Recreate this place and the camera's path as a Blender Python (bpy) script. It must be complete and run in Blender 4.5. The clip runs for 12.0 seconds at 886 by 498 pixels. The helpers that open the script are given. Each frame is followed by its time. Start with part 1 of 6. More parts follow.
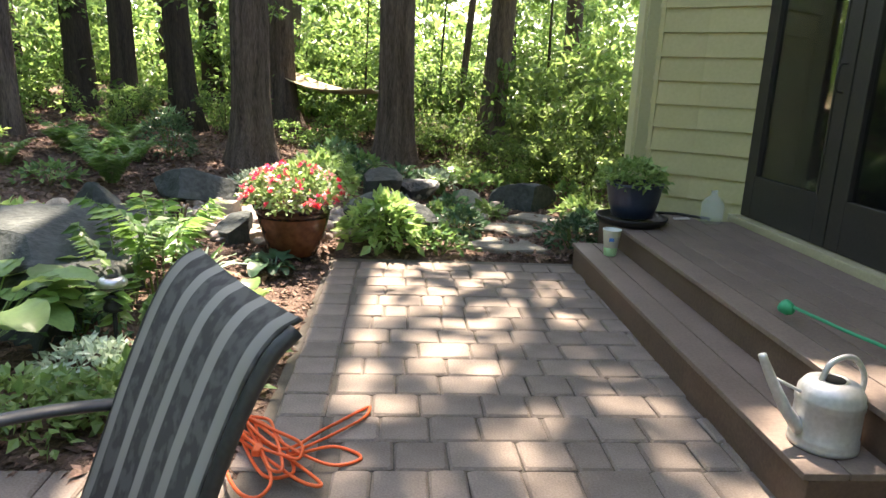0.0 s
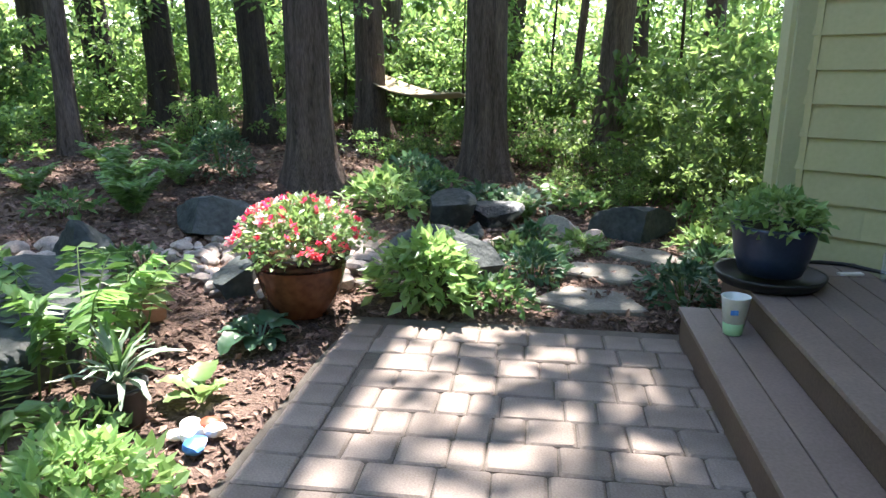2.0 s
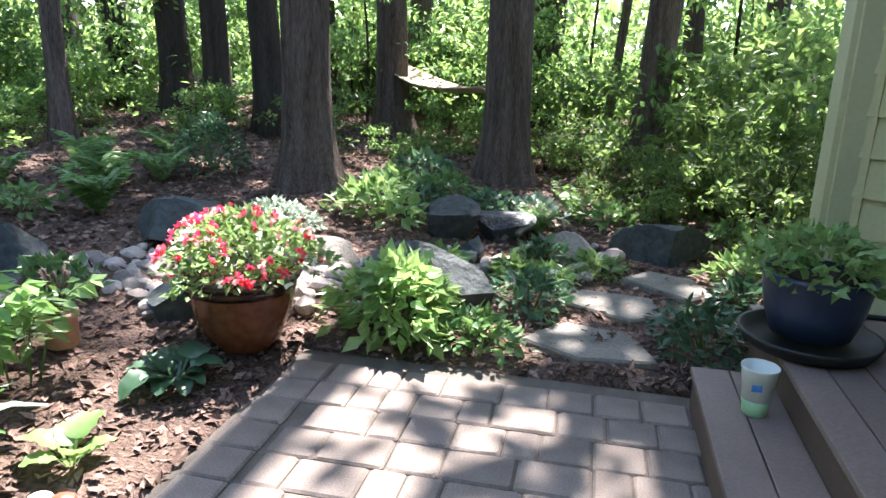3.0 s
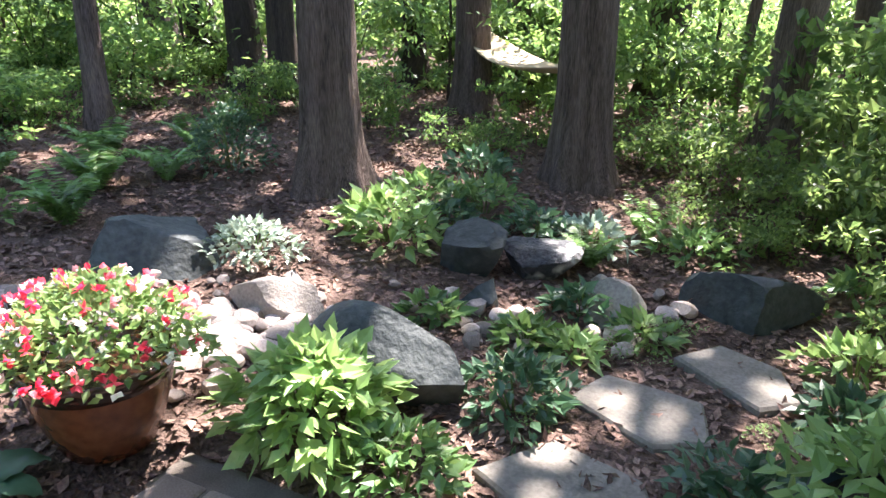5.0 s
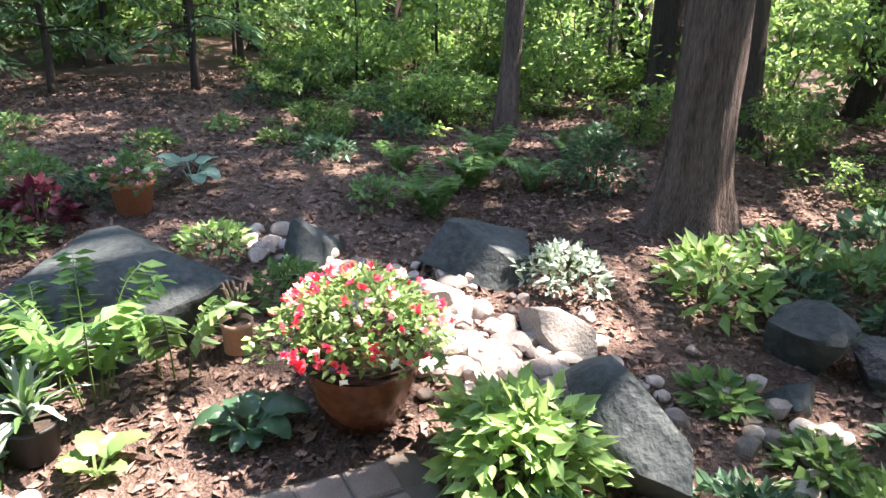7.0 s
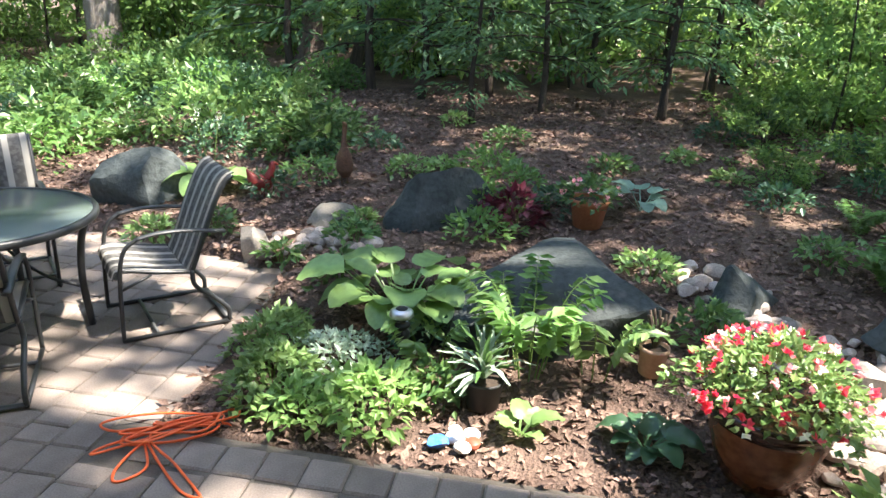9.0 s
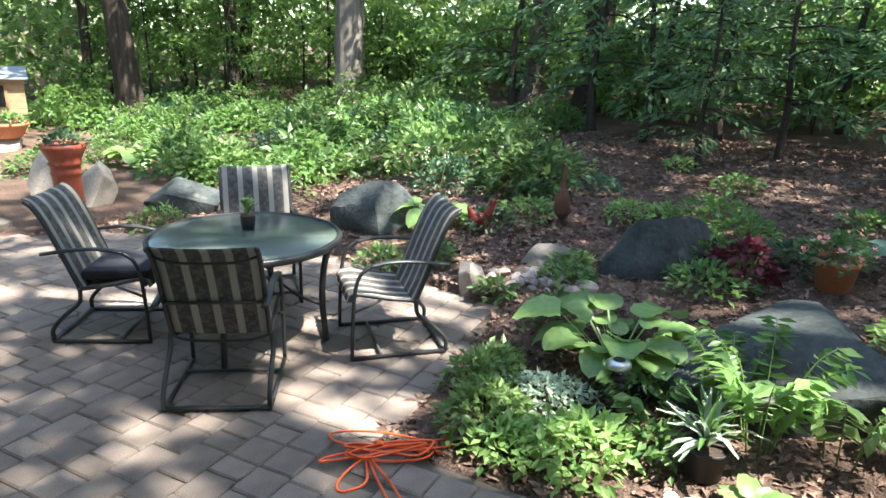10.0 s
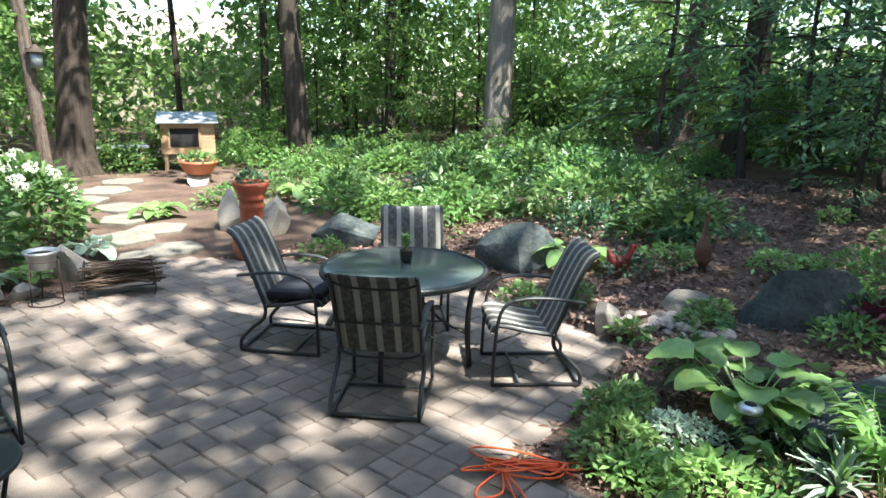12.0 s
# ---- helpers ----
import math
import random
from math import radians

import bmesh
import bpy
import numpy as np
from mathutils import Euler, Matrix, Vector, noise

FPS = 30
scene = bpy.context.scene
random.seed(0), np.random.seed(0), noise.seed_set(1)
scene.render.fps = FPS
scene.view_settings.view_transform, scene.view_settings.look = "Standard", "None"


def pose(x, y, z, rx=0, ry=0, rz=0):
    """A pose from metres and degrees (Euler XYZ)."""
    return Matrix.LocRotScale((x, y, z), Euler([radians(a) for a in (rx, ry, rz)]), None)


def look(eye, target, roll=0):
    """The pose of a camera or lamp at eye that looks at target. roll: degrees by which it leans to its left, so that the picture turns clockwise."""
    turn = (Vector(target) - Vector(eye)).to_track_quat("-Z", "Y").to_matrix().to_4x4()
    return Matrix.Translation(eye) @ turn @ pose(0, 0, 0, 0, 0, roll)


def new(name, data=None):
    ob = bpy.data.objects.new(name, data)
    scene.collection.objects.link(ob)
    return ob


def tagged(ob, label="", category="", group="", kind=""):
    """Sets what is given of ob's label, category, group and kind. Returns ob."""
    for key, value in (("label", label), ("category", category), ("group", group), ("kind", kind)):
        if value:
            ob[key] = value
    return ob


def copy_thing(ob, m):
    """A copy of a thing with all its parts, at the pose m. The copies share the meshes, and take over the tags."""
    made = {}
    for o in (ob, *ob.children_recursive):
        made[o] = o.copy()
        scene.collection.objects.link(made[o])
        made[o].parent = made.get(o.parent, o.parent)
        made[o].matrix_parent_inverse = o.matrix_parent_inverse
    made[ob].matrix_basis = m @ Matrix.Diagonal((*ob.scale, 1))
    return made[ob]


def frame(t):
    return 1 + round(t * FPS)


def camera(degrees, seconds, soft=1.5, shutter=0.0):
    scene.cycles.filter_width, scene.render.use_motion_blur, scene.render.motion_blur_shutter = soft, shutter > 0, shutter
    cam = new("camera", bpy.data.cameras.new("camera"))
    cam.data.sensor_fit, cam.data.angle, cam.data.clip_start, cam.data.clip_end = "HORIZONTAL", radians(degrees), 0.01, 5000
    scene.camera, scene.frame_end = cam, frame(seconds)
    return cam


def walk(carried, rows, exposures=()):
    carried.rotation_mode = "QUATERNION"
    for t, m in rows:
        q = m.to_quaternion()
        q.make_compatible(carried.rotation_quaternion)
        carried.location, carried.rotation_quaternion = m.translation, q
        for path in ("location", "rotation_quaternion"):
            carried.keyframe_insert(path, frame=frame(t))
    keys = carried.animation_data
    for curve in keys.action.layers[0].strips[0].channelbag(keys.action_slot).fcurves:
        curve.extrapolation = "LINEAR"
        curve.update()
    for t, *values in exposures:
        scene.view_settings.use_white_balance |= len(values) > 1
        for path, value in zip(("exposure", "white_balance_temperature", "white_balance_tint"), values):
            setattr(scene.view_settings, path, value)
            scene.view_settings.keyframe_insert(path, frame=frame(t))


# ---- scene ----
cam = camera(66.29, 12.0)
# stops, white balance and tint of the carried camera along the walk
LIGHTING = [(0, 2.8, 7800, 16), (0.5, 2.75, 6800, 13), (1.0, 2.72, 6600, 13), (3.0, 2.85, 6250, 17), (5.0, 3.03, 6450, 22), (6.5, 2.97, 6700, 22), (8.5, 2.75, 6800, 14), (10.0, 2.52, 6600, 9), (12.0, 2.32, 6350, 5)]
PATH = [
    (0, (0.000, 0.000, 1.356, 75.91, -2.28, -0.00)),
    (0.5, (0.103, 0.347, 1.381, 77.44, -0.28, 2.17)),
    (1, (0.278, 0.681, 1.384, 77.32, -2.01, 8.03)),
    (1.5, (0.379, 1.003, 1.370, 76.54, -1.62, 11.49)),
    (2, (0.487, 1.405, 1.391, 75.52, -0.08, 11.60)),
    (2.5, (0.656, 1.751, 1.404, 74.72, -1.85, 16.65)),
    (3, (0.731, 2.155, 1.410, 74.72, -1.46, 16.24)),
    (3.2, (0.751, 2.316, 1.427, 74.44, -0.78, 16.63)),
    (4.8, (1.091, 3.470, 1.602, 69.63, -0.95, 28.37)),
    (5, (1.126, 3.549, 1.625, 70.79, -0.69, 28.83)),
    (5.5, (1.297, 3.760, 1.684, 70.32, -1.16, 35.34)),
    (6, (1.340, 3.899, 1.741, 71.35, -1.23, 45.06)),
    (6.5, (1.361, 4.065, 1.770, 71.14, -1.72, 54.06)),
    (6.7, (1.397, 4.151, 1.769, 70.77, -1.60, 59.18)),
    (8.3, (1.741, 4.064, 1.957, 69.73, -2.91, 90.83)),
    (8.5, (1.763, 4.059, 1.968, 70.13, -3.06, 94.37)),
    (9, (1.772, 4.025, 1.959, 70.53, -2.57, 103.34)),
    (9.5, (1.781, 3.968, 1.964, 71.17, -1.99, 112.50)),
    (10, (1.810, 3.918, 1.979, 73.11, -1.65, 120.78)),
    (10.5, (1.827, 3.874, 1.990, 74.76, -1.53, 126.73)),
    (11, (1.841, 3.853, 1.993, 75.51, -1.37, 130.14)),
    (11.5, (2.030, 4.000, 2.030, 76.04, -1.16, 131.48)),
    (12, (2.170, 4.130, 2.080, 76.14, -1.21, 132.66)),
]
walk(cam, [(t, pose(*p)) for t, p in PATH], LIGHTING)

# ---- world and sun ----
world = bpy.data.worlds.new("sky")
scene.world = world
world.use_nodes = True
wn = world.node_tree.nodes
sky = wn.new("ShaderNodeTexSky")
sky.sky_type = "NISHITA"
sky.sun_disc = False
SUN_DIR = Vector((0.0, 0.46, 0.885)).normalized()
sky.sun_elevation = math.asin(SUN_DIR.z)
sky.sun_rotation = math.atan2(SUN_DIR.x, SUN_DIR.y)
world.node_tree.links.new(sky.outputs[0], wn["Background"].inputs[0])
wn["Background"].inputs[1].default_value = 0.13
sun = new("sun", bpy.data.lights.new("sun", "SUN"))
sun.data.energy = 4.3
sun.data.angle = radians(0.7)
sun.data.color = (1.0, 0.95, 0.86)
sun.matrix_world = look((0, 0, 30), Vector((0, 0, 30)) - SUN_DIR)


# ---- materials ----
def base_mat(name):
    m = bpy.data.materials.new(name)
    m.use_nodes = True
    nt = m.node_tree
    return m, nt, nt.nodes["Principled BSDF"], nt.nodes["Material Output"]


def rough_mat(name, dark, light, scale=6.0, fine=60.0, rough=0.8, bump=0.3, dist=0.01, metal=0.0, vary=0.15, island=False, spec=0.4, stain=None):
    """Two scales of noise between two colours, varied from object to object, with fine relief."""
    m, nt, bsdf, out = base_mat(name)
    n, l = nt.nodes, nt.links
    co = n.new("ShaderNodeTexCoord")
    a, b = n.new("ShaderNodeTexNoise"), n.new("ShaderNodeTexNoise")
    a.inputs["Scale"].default_value, a.inputs["Detail"].default_value = scale, 4
    b.inputs["Scale"].default_value, b.inputs["Detail"].default_value = fine, 5
    for t in (a, b):
        l.new(co.outputs["Object"], t.inputs["Vector"])
    add = n.new("ShaderNodeMath")
    add.operation = "ADD"
    l.new(a.outputs["Fac"], add.inputs[0])
    l.new(b.outputs["Fac"], add.inputs[1])
    ramp = n.new("ShaderNodeMapRange")
    ramp.inputs["From Min"].default_value, ramp.inputs["From Max"].default_value = 0.7, 1.3
    l.new(add.outputs[0], ramp.inputs["Value"])
    mix = n.new("ShaderNodeMix")
    mix.data_type = "RGBA"
    mix.inputs[6].default_value, mix.inputs[7].default_value = (*dark, 1), (*light, 1)
    l.new(ramp.outputs[0], mix.inputs[0])
    col = mix.outputs[2]
    if stain:
        c = n.new("ShaderNodeTexNoise")
        c.inputs["Scale"].default_value, c.inputs["Detail"].default_value = stain[1], 3
        l.new(co.outputs["Object"], c.inputs["Vector"])
        r2 = n.new("ShaderNodeMapRange")
        r2.inputs["From Min"].default_value, r2.inputs["From Max"].default_value = stain[2], stain[2] + 0.12
        l.new(c.outputs["Fac"], r2.inputs["Value"])
        mx = n.new("ShaderNodeMix")
        mx.data_type = "RGBA"
        mx.inputs[7].default_value = (*stain[0], 1)
        l.new(r2.outputs[0], mx.inputs[0])
        l.new(col, mx.inputs[6])
        col = mx.outputs[2]
    if vary:
        src = n.new("ShaderNodeNewGeometry").outputs["Random Per Island"] if island else n.new("ShaderNodeObjectInfo").outputs["Random"]
        hsv = n.new("ShaderNodeHueSaturation")
        vr = n.new("ShaderNodeMapRange")
        vr.inputs["To Min"].default_value, vr.inputs["To Max"].default_value = 1 - vary, 1 + vary
        l.new(src, vr.inputs["Value"])
        l.new(vr.outputs[0], hsv.inputs["Value"])
        l.new(col, hsv.inputs["Color"])
        col = hsv.outputs[0]
    l.new(col, bsdf.inputs["Base Color"])
    bsdf.inputs["Roughness"].default_value = rough
    bsdf.inputs["Metallic"].default_value = metal
    bsdf.inputs["Specular IOR Level"].default_value = spec
    if bump:
        bp = n.new("ShaderNodeBump")
        bp.inputs["Strength"].default_value, bp.inputs["Distance"].default_value = bump, dist
        l.new(add.outputs[0], bp.inputs["Height"])
        l.new(bp.outputs[0], bsdf.inputs["Normal"])
    return m


def leaf_mat(name, dark, light, trans=0.4, rough=0.4, edge=None):
    """Leaves: each one its own green, some light let through."""
    m, nt, bsdf, out = base_mat(name)
    if light[1] > light[0] and light[2] < 0.45 * light[1]:
        dark, light = [(c[0], c[1] * 0.97, c[2] * 1.45) for c in (dark, light)]
    n, l = nt.nodes, nt.links
    geo, inf = n.new("ShaderNodeNewGeometry"), n.new("ShaderNodeObjectInfo")
    mix = n.new("ShaderNodeMix")
    mix.data_type = "RGBA"
    mix.inputs[6].default_value, mix.inputs[7].default_value = (*dark, 1), (*light, 1)
    l.new(geo.outputs["Random Per Island"], mix.inputs[0])
    hsv = n.new("ShaderNodeHueSaturation")
    vr = n.new("ShaderNodeMapRange")
    vr.inputs["To Min"].default_value, vr.inputs["To Max"].default_value = 0.75, 1.25
    l.new(inf.outputs["Random"], vr.inputs["Value"])
    l.new(vr.outputs[0], hsv.inputs["Value"])
    l.new(mix.outputs[2], hsv.inputs["Color"])
    no = n.new("ShaderNodeTexNoise")
    no.inputs["Scale"].default_value = 25
    co = n.new("ShaderNodeTexCoord")
    l.new(co.outputs["Object"], no.inputs["Vector"])
    h2 = n.new("ShaderNodeHueSaturation")
    v2 = n.new("ShaderNodeMapRange")
    v2.inputs["To Min"].default_value, v2.inputs["To Max"].default_value = 0.7, 1.3
    l.new(no.outputs["Fac"], v2.inputs["Value"])
    l.new(v2.outputs[0], h2.inputs["Value"])
    l.new(hsv.outputs[0], h2.inputs["Color"])
    col = h2.outputs[0]
    l.new(col, bsdf.inputs["Base Color"])
    bsdf.inputs["Roughness"].default_value = rough
    bsdf.inputs["Specular IOR Level"].default_value = 0.5
    tr = n.new("ShaderNodeBsdfTranslucent")
    hs = n.new("ShaderNodeHueSaturation")
    hs.inputs["Value"].default_value, hs.inputs["Hue"].default_value = 1.6, 0.48
    l.new(col, hs.inputs["Color"])
    l.new(hs.outputs[0], tr.inputs["Color"])
    ms = n.new("ShaderNodeMixShader")
    ms.inputs[0].default_value = trans
    l.new(bsdf.outputs[0], ms.inputs[1])
    l.new(tr.outputs[0], ms.inputs[2])
    l.new(ms.outputs[0], out.inputs["Surface"])
    return m


def stripe_mat(name, dark, light, period, duty, trans=0.2):
    """Woven sling cloth with stripes along its length."""
    m, nt, bsdf, out = base_mat(name)
    n, l = nt.nodes, nt.links
    co = n.new("ShaderNodeTexCoord")
    sep = n.new("ShaderNodeSeparateXYZ")
    l.new(co.outputs["Object"], sep.inputs[0])
    mod = n.new("ShaderNodeMath")
    mod.operation = "PINGPONG"
    mod.inputs[1].default_value = period / 2
    l.new(sep.outputs["X"], mod.inputs[0])
    gt = n.new("ShaderNodeMapRange")
    gt.inputs["From Min"].default_value = period / 2 * duty - 0.002
    gt.inputs["From Max"].default_value = period / 2 * duty + 0.002
    l.new(mod.outputs[0], gt.inputs["Value"])
    no = n.new("ShaderNodeTexNoise")
    no.inputs["Scale"].default_value, no.inputs["Detail"].default_value = 28, 2
    l.new(co.outputs["Object"], no.inputs["Vector"])
    pr = n.new("ShaderNodeMapRange")
    pr.inputs["From Min"].default_value, pr.inputs["From Max"].default_value = 0.45, 0.58
    l.new(no.outputs["Fac"], pr.inputs["Value"])
    pat = n.new("ShaderNodeMix")
    pat.data_type = "RGBA"
    pat.inputs[6].default_value = (*dark, 1)
    pat.inputs[7].default_value = (*[c * 1.7 for c in dark], 1)
    l.new(pr.outputs[0], pat.inputs[0])
    mix = n.new("ShaderNodeMix")
    mix.data_type = "RGBA"
    mix.inputs[6].default_value = (*light, 1)
    l.new(pat.outputs[2], mix.inputs[7])
    l.new(gt.outputs[0], mix.inputs[0])
    l.new(mix.outputs[2], bsdf.inputs["Base Color"])
    bsdf.inputs["Roughness"].default_value = 0.8
    wv = n.new("ShaderNodeTexNoise")
    wv.inputs["Scale"].default_value = 600
    l.new(co.outputs["Object"], wv.inputs["Vector"])
    bp = n.new("ShaderNodeBump")
    bp.inputs["Strength"].default_value, bp.inputs["Distance"].default_value = 0.2, 0.002
    l.new(wv.outputs["Fac"], bp.inputs["Height"])
    l.new(bp.outputs[0], bsdf.inputs["Normal"])
    tr = n.new("ShaderNodeBsdfTranslucent")
    l.new(mix.outputs[2], tr.inputs["Color"])
    ms = n.new("ShaderNodeMixShader")
    ms.inputs[0].default_value = trans
    l.new(bsdf.outputs[0], ms.inputs[1])
    l.new(tr.outputs[0], ms.inputs[2])
    l.new(ms.outputs[0], out.inputs["Surface"])
    return m


def glass_mat(name, color, rough=0.0, ior=1.45):
    m, nt, bsdf, out = base_mat(name)
    bsdf.inputs["Base Color"].default_value = (*color, 1)
    bsdf.inputs["Roughness"].default_value = rough
    bsdf.inputs["Transmission Weight"].default_value = 1.0
    bsdf.inputs["IOR"].default_value = ior
    return m


def clear_mat(name, color, alpha):
    """Thin clear plastic: mostly see-through, with a sheen."""
    m, nt, bsdf, out = base_mat(name)
    bsdf.inputs["Base Color"].default_value = (*color, 1)
    bsdf.inputs["Roughness"].default_value = 0.12
    bsdf.inputs["Alpha"].default_value = alpha
    return m


def bark_mat(name, dark, light):
    """Furrowed bark, stretched along the trunk."""
    m = rough_mat(name, dark, light, 5, 40, 0.9, 0.9, 0.03, vary=0.12, spec=0.2)
    nt = m.node_tree
    co = [x for x in nt.nodes if x.type == "TEX_COORD"][0]
    mp = nt.nodes.new("ShaderNodeMapping")
    mp.inputs["Scale"].default_value = (3.2, 3.2, 0.30)
    for lk in list(nt.links):
        if lk.from_node == co:
            nt.links.new(mp.outputs[0], lk.to_socket)
    nt.links.new(co.outputs["Object"], mp.inputs[0])
    return m


M_MULCH = rough_mat("mulch", (0.042, 0.028, 0.023), (0.19, 0.128, 0.102), 1.5, 55, 0.95, 1.0, 0.04, vary=0, spec=0.2, stain=((0.165, 0.115, 0.085), 0.7, 0.55))
M_CHIP = rough_mat("bark_chip", (0.085, 0.055, 0.045), (0.29, 0.192, 0.152), 3, 80, 0.95, 0.4, 0.005, vary=0.5, island=True, spec=0.2)
M_PAVER = rough_mat("concrete_paver", (0.15, 0.122, 0.105), (0.255, 0.212, 0.184), 5, 120, 0.9, 0.35, 0.004, vary=0.14, spec=0.25)
M_SAND = rough_mat("joint_sand", (0.07, 0.06, 0.05), (0.14, 0.12, 0.10), 9, 150, 0.95, 0.5, 0.004, vary=0)
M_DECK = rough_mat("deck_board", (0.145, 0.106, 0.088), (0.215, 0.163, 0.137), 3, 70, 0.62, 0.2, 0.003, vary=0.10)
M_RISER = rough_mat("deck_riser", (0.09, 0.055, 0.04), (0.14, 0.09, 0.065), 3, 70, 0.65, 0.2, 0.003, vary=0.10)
M_SIDING = rough_mat("painted_siding", (0.44, 0.405, 0.215), (0.50, 0.46, 0.25), 1.2, 40, 0.6, 0.12, 0.003, vary=0.03)
M_TRIM = rough_mat("painted_trim", (0.43, 0.42, 0.24), (0.49, 0.47, 0.28), 1.2, 40, 0.55, 0.1, 0.003, vary=0.03)
M_DOOR = rough_mat("dark_door_paint", (0.022, 0.02, 0.018), (0.035, 0.031, 0.028), 2, 50, 0.45, 0.08, 0.002, vary=0.0)
M_SILL = rough_mat("door_sill", (0.35, 0.32, 0.20), (0.45, 0.41, 0.27), 3, 50, 0.5, 0.1, 0.002, vary=0.0)
M_SHINGLE = rough_mat("roof_shingle", (0.08, 0.075, 0.07), (0.15, 0.14, 0.13), 5, 90, 0.95, 0.4, 0.005, vary=0.1)
M_PANE = glass_mat("window_glass", (0.85, 0.9, 0.88), 0.0)
# indoor dimness put into the wall colour of the room behind the glass
M_ROOM = rough_mat("shade_dark_room_wall", (0.10, 0.09, 0.08), (0.14, 0.13, 0.11), 2, 30, 0.9, 0.1, 0.002, vary=0)
M_BOULDER = rough_mat("dark_boulder", (0.022, 0.029, 0.030), (0.070, 0.082, 0.080), 5, 24, 0.72, 0.45, 0.03, vary=0.15, spec=0.35, stain=((0.20, 0.19, 0.17), 3.4, 0.66))
M_BLACK_WHITE = rough_mat("black_and_white_stone", (0.018, 0.02, 0.024), (0.06, 0.065, 0.07), 5, 38, 0.7, 0.7, 0.03, vary=0.1, spec=0.35, stain=((0.55, 0.53, 0.50), 4.5, 0.53))
M_ROCK_PALE = rough_mat("pale_rock", (0.20, 0.18, 0.155), (0.36, 0.32, 0.28), 5, 60, 0.85, 0.5, 0.015, vary=0.2)
M_PEBBLE = rough_mat("river_pebble", (0.19, 0.155, 0.135), (0.40, 0.34, 0.30), 0.8, 9, 0.7, 0.1, 0.005, vary=0.5)
M_FLAG = rough_mat("flagstone", (0.11, 0.10, 0.085), (0.215, 0.198, 0.168), 4, 60, 0.85, 0.5, 0.008, vary=0.1)
M_BARK = bark_mat("grey_brown_bark", (0.045, 0.033, 0.028), (0.21, 0.16, 0.135))
M_BARK_DARK = bark_mat("dark_bark", (0.03, 0.024, 0.02), (0.09, 0.07, 0.058))
M_BARK_PALE = bark_mat("pale_grey_bark", (0.13, 0.11, 0.095), (0.30, 0.26, 0.23))
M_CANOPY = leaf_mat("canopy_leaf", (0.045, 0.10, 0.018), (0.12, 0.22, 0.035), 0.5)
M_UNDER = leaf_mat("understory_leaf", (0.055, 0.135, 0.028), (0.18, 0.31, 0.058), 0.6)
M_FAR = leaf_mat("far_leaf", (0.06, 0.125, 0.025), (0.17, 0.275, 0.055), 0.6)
M_YEW = leaf_mat("evergreen_needles", (0.05, 0.12, 0.06), (0.13, 0.24, 0.11), 0.5, 0.55)
M_BED = leaf_mat("bed_leaf", (0.05, 0.125, 0.028), (0.14, 0.25, 0.05), 0.38)
M_LIME = leaf_mat("lime_leaf", (0.12, 0.24, 0.045), (0.26, 0.40, 0.10), 0.35)
M_DEEP = leaf_mat("deep_green_leaf", (0.03, 0.085, 0.03), (0.08, 0.16, 0.055), 0.3)
M_HOSTA = leaf_mat("hosta_leaf", (0.14, 0.26, 0.055), (0.25, 0.39, 0.095), 0.3, 0.4)
M_BLUE_HOSTA = leaf_mat("blue_hosta_leaf", (0.12, 0.21, 0.16), (0.17, 0.27, 0.20), 0.25)
M_SILVER = leaf_mat("silver_leaf", (0.20, 0.28, 0.20), (0.42, 0.50, 0.40), 0.2)
M_FERN = leaf_mat("fern_leaf", (0.09, 0.21, 0.035), (0.16, 0.31, 0.06), 0.4)
M_BURGUNDY = leaf_mat("burgundy_leaf", (0.06, 0.008, 0.014), (0.16, 0.02, 0.035), 0.25)
M_PETAL_RED = leaf_mat("red_petal", (0.55, 0.015, 0.03), (0.80, 0.08, 0.11), 0.3)
M_PETAL_PINK = leaf_mat("pink_petal", (0.70, 0.22, 0.25), (0.85, 0.45, 0.45), 0.3)
M_PETAL_WHITE = leaf_mat("white_petal", (0.60, 0.66, 0.50), (0.82, 0.84, 0.76), 0.3)
M_PETAL_PURPLE = leaf_mat("purple_petal", (0.18, 0.01, 0.07), (0.32, 0.03, 0.14), 0.3)
M_STEM = rough_mat("green_stem", (0.08, 0.14, 0.03), (0.14, 0.22, 0.06), 8, 60, 0.7, 0.1, 0.002)
M_STICK = rough_mat("dry_stick", (0.05, 0.035, 0.026), (0.14, 0.10, 0.075), 8, 60, 0.9, 0.4, 0.004, vary=0.3)
M_GLAZE = rough_mat("brown_glaze", (0.085, 0.028, 0.014), (0.20, 0.075, 0.035), 3, 25, 0.25, 0.05, 0.003, vary=0.05, spec=0.6)
M_DARK_GLAZE = rough_mat("dark_brown_glaze", (0.02, 0.009, 0.006), (0.055, 0.022, 0.012), 6, 30, 0.2, 0.05, 0.003, vary=0, spec=0.6)
M_BLUE_GLAZE = rough_mat("navy_glaze", (0.012, 0.022, 0.05), (0.028, 0.046, 0.095), 3, 30, 0.3, 0.05, 0.003, vary=0.05, spec=0.6)
M_TERRA = rough_mat("terracotta", (0.34, 0.125, 0.065), (0.47, 0.19, 0.10), 4, 50, 0.85, 0.15, 0.003, vary=0.1)
M_TERRA_RED = rough_mat("red_clay_glaze", (0.25, 0.055, 0.03), (0.36, 0.09, 0.05), 4, 50, 0.45, 0.1, 0.003, vary=0.1)
M_TAN_POT = rough_mat("tan_clay", (0.42, 0.26, 0.18), (0.56, 0.37, 0.27), 4, 50, 0.85, 0.15, 0.003)
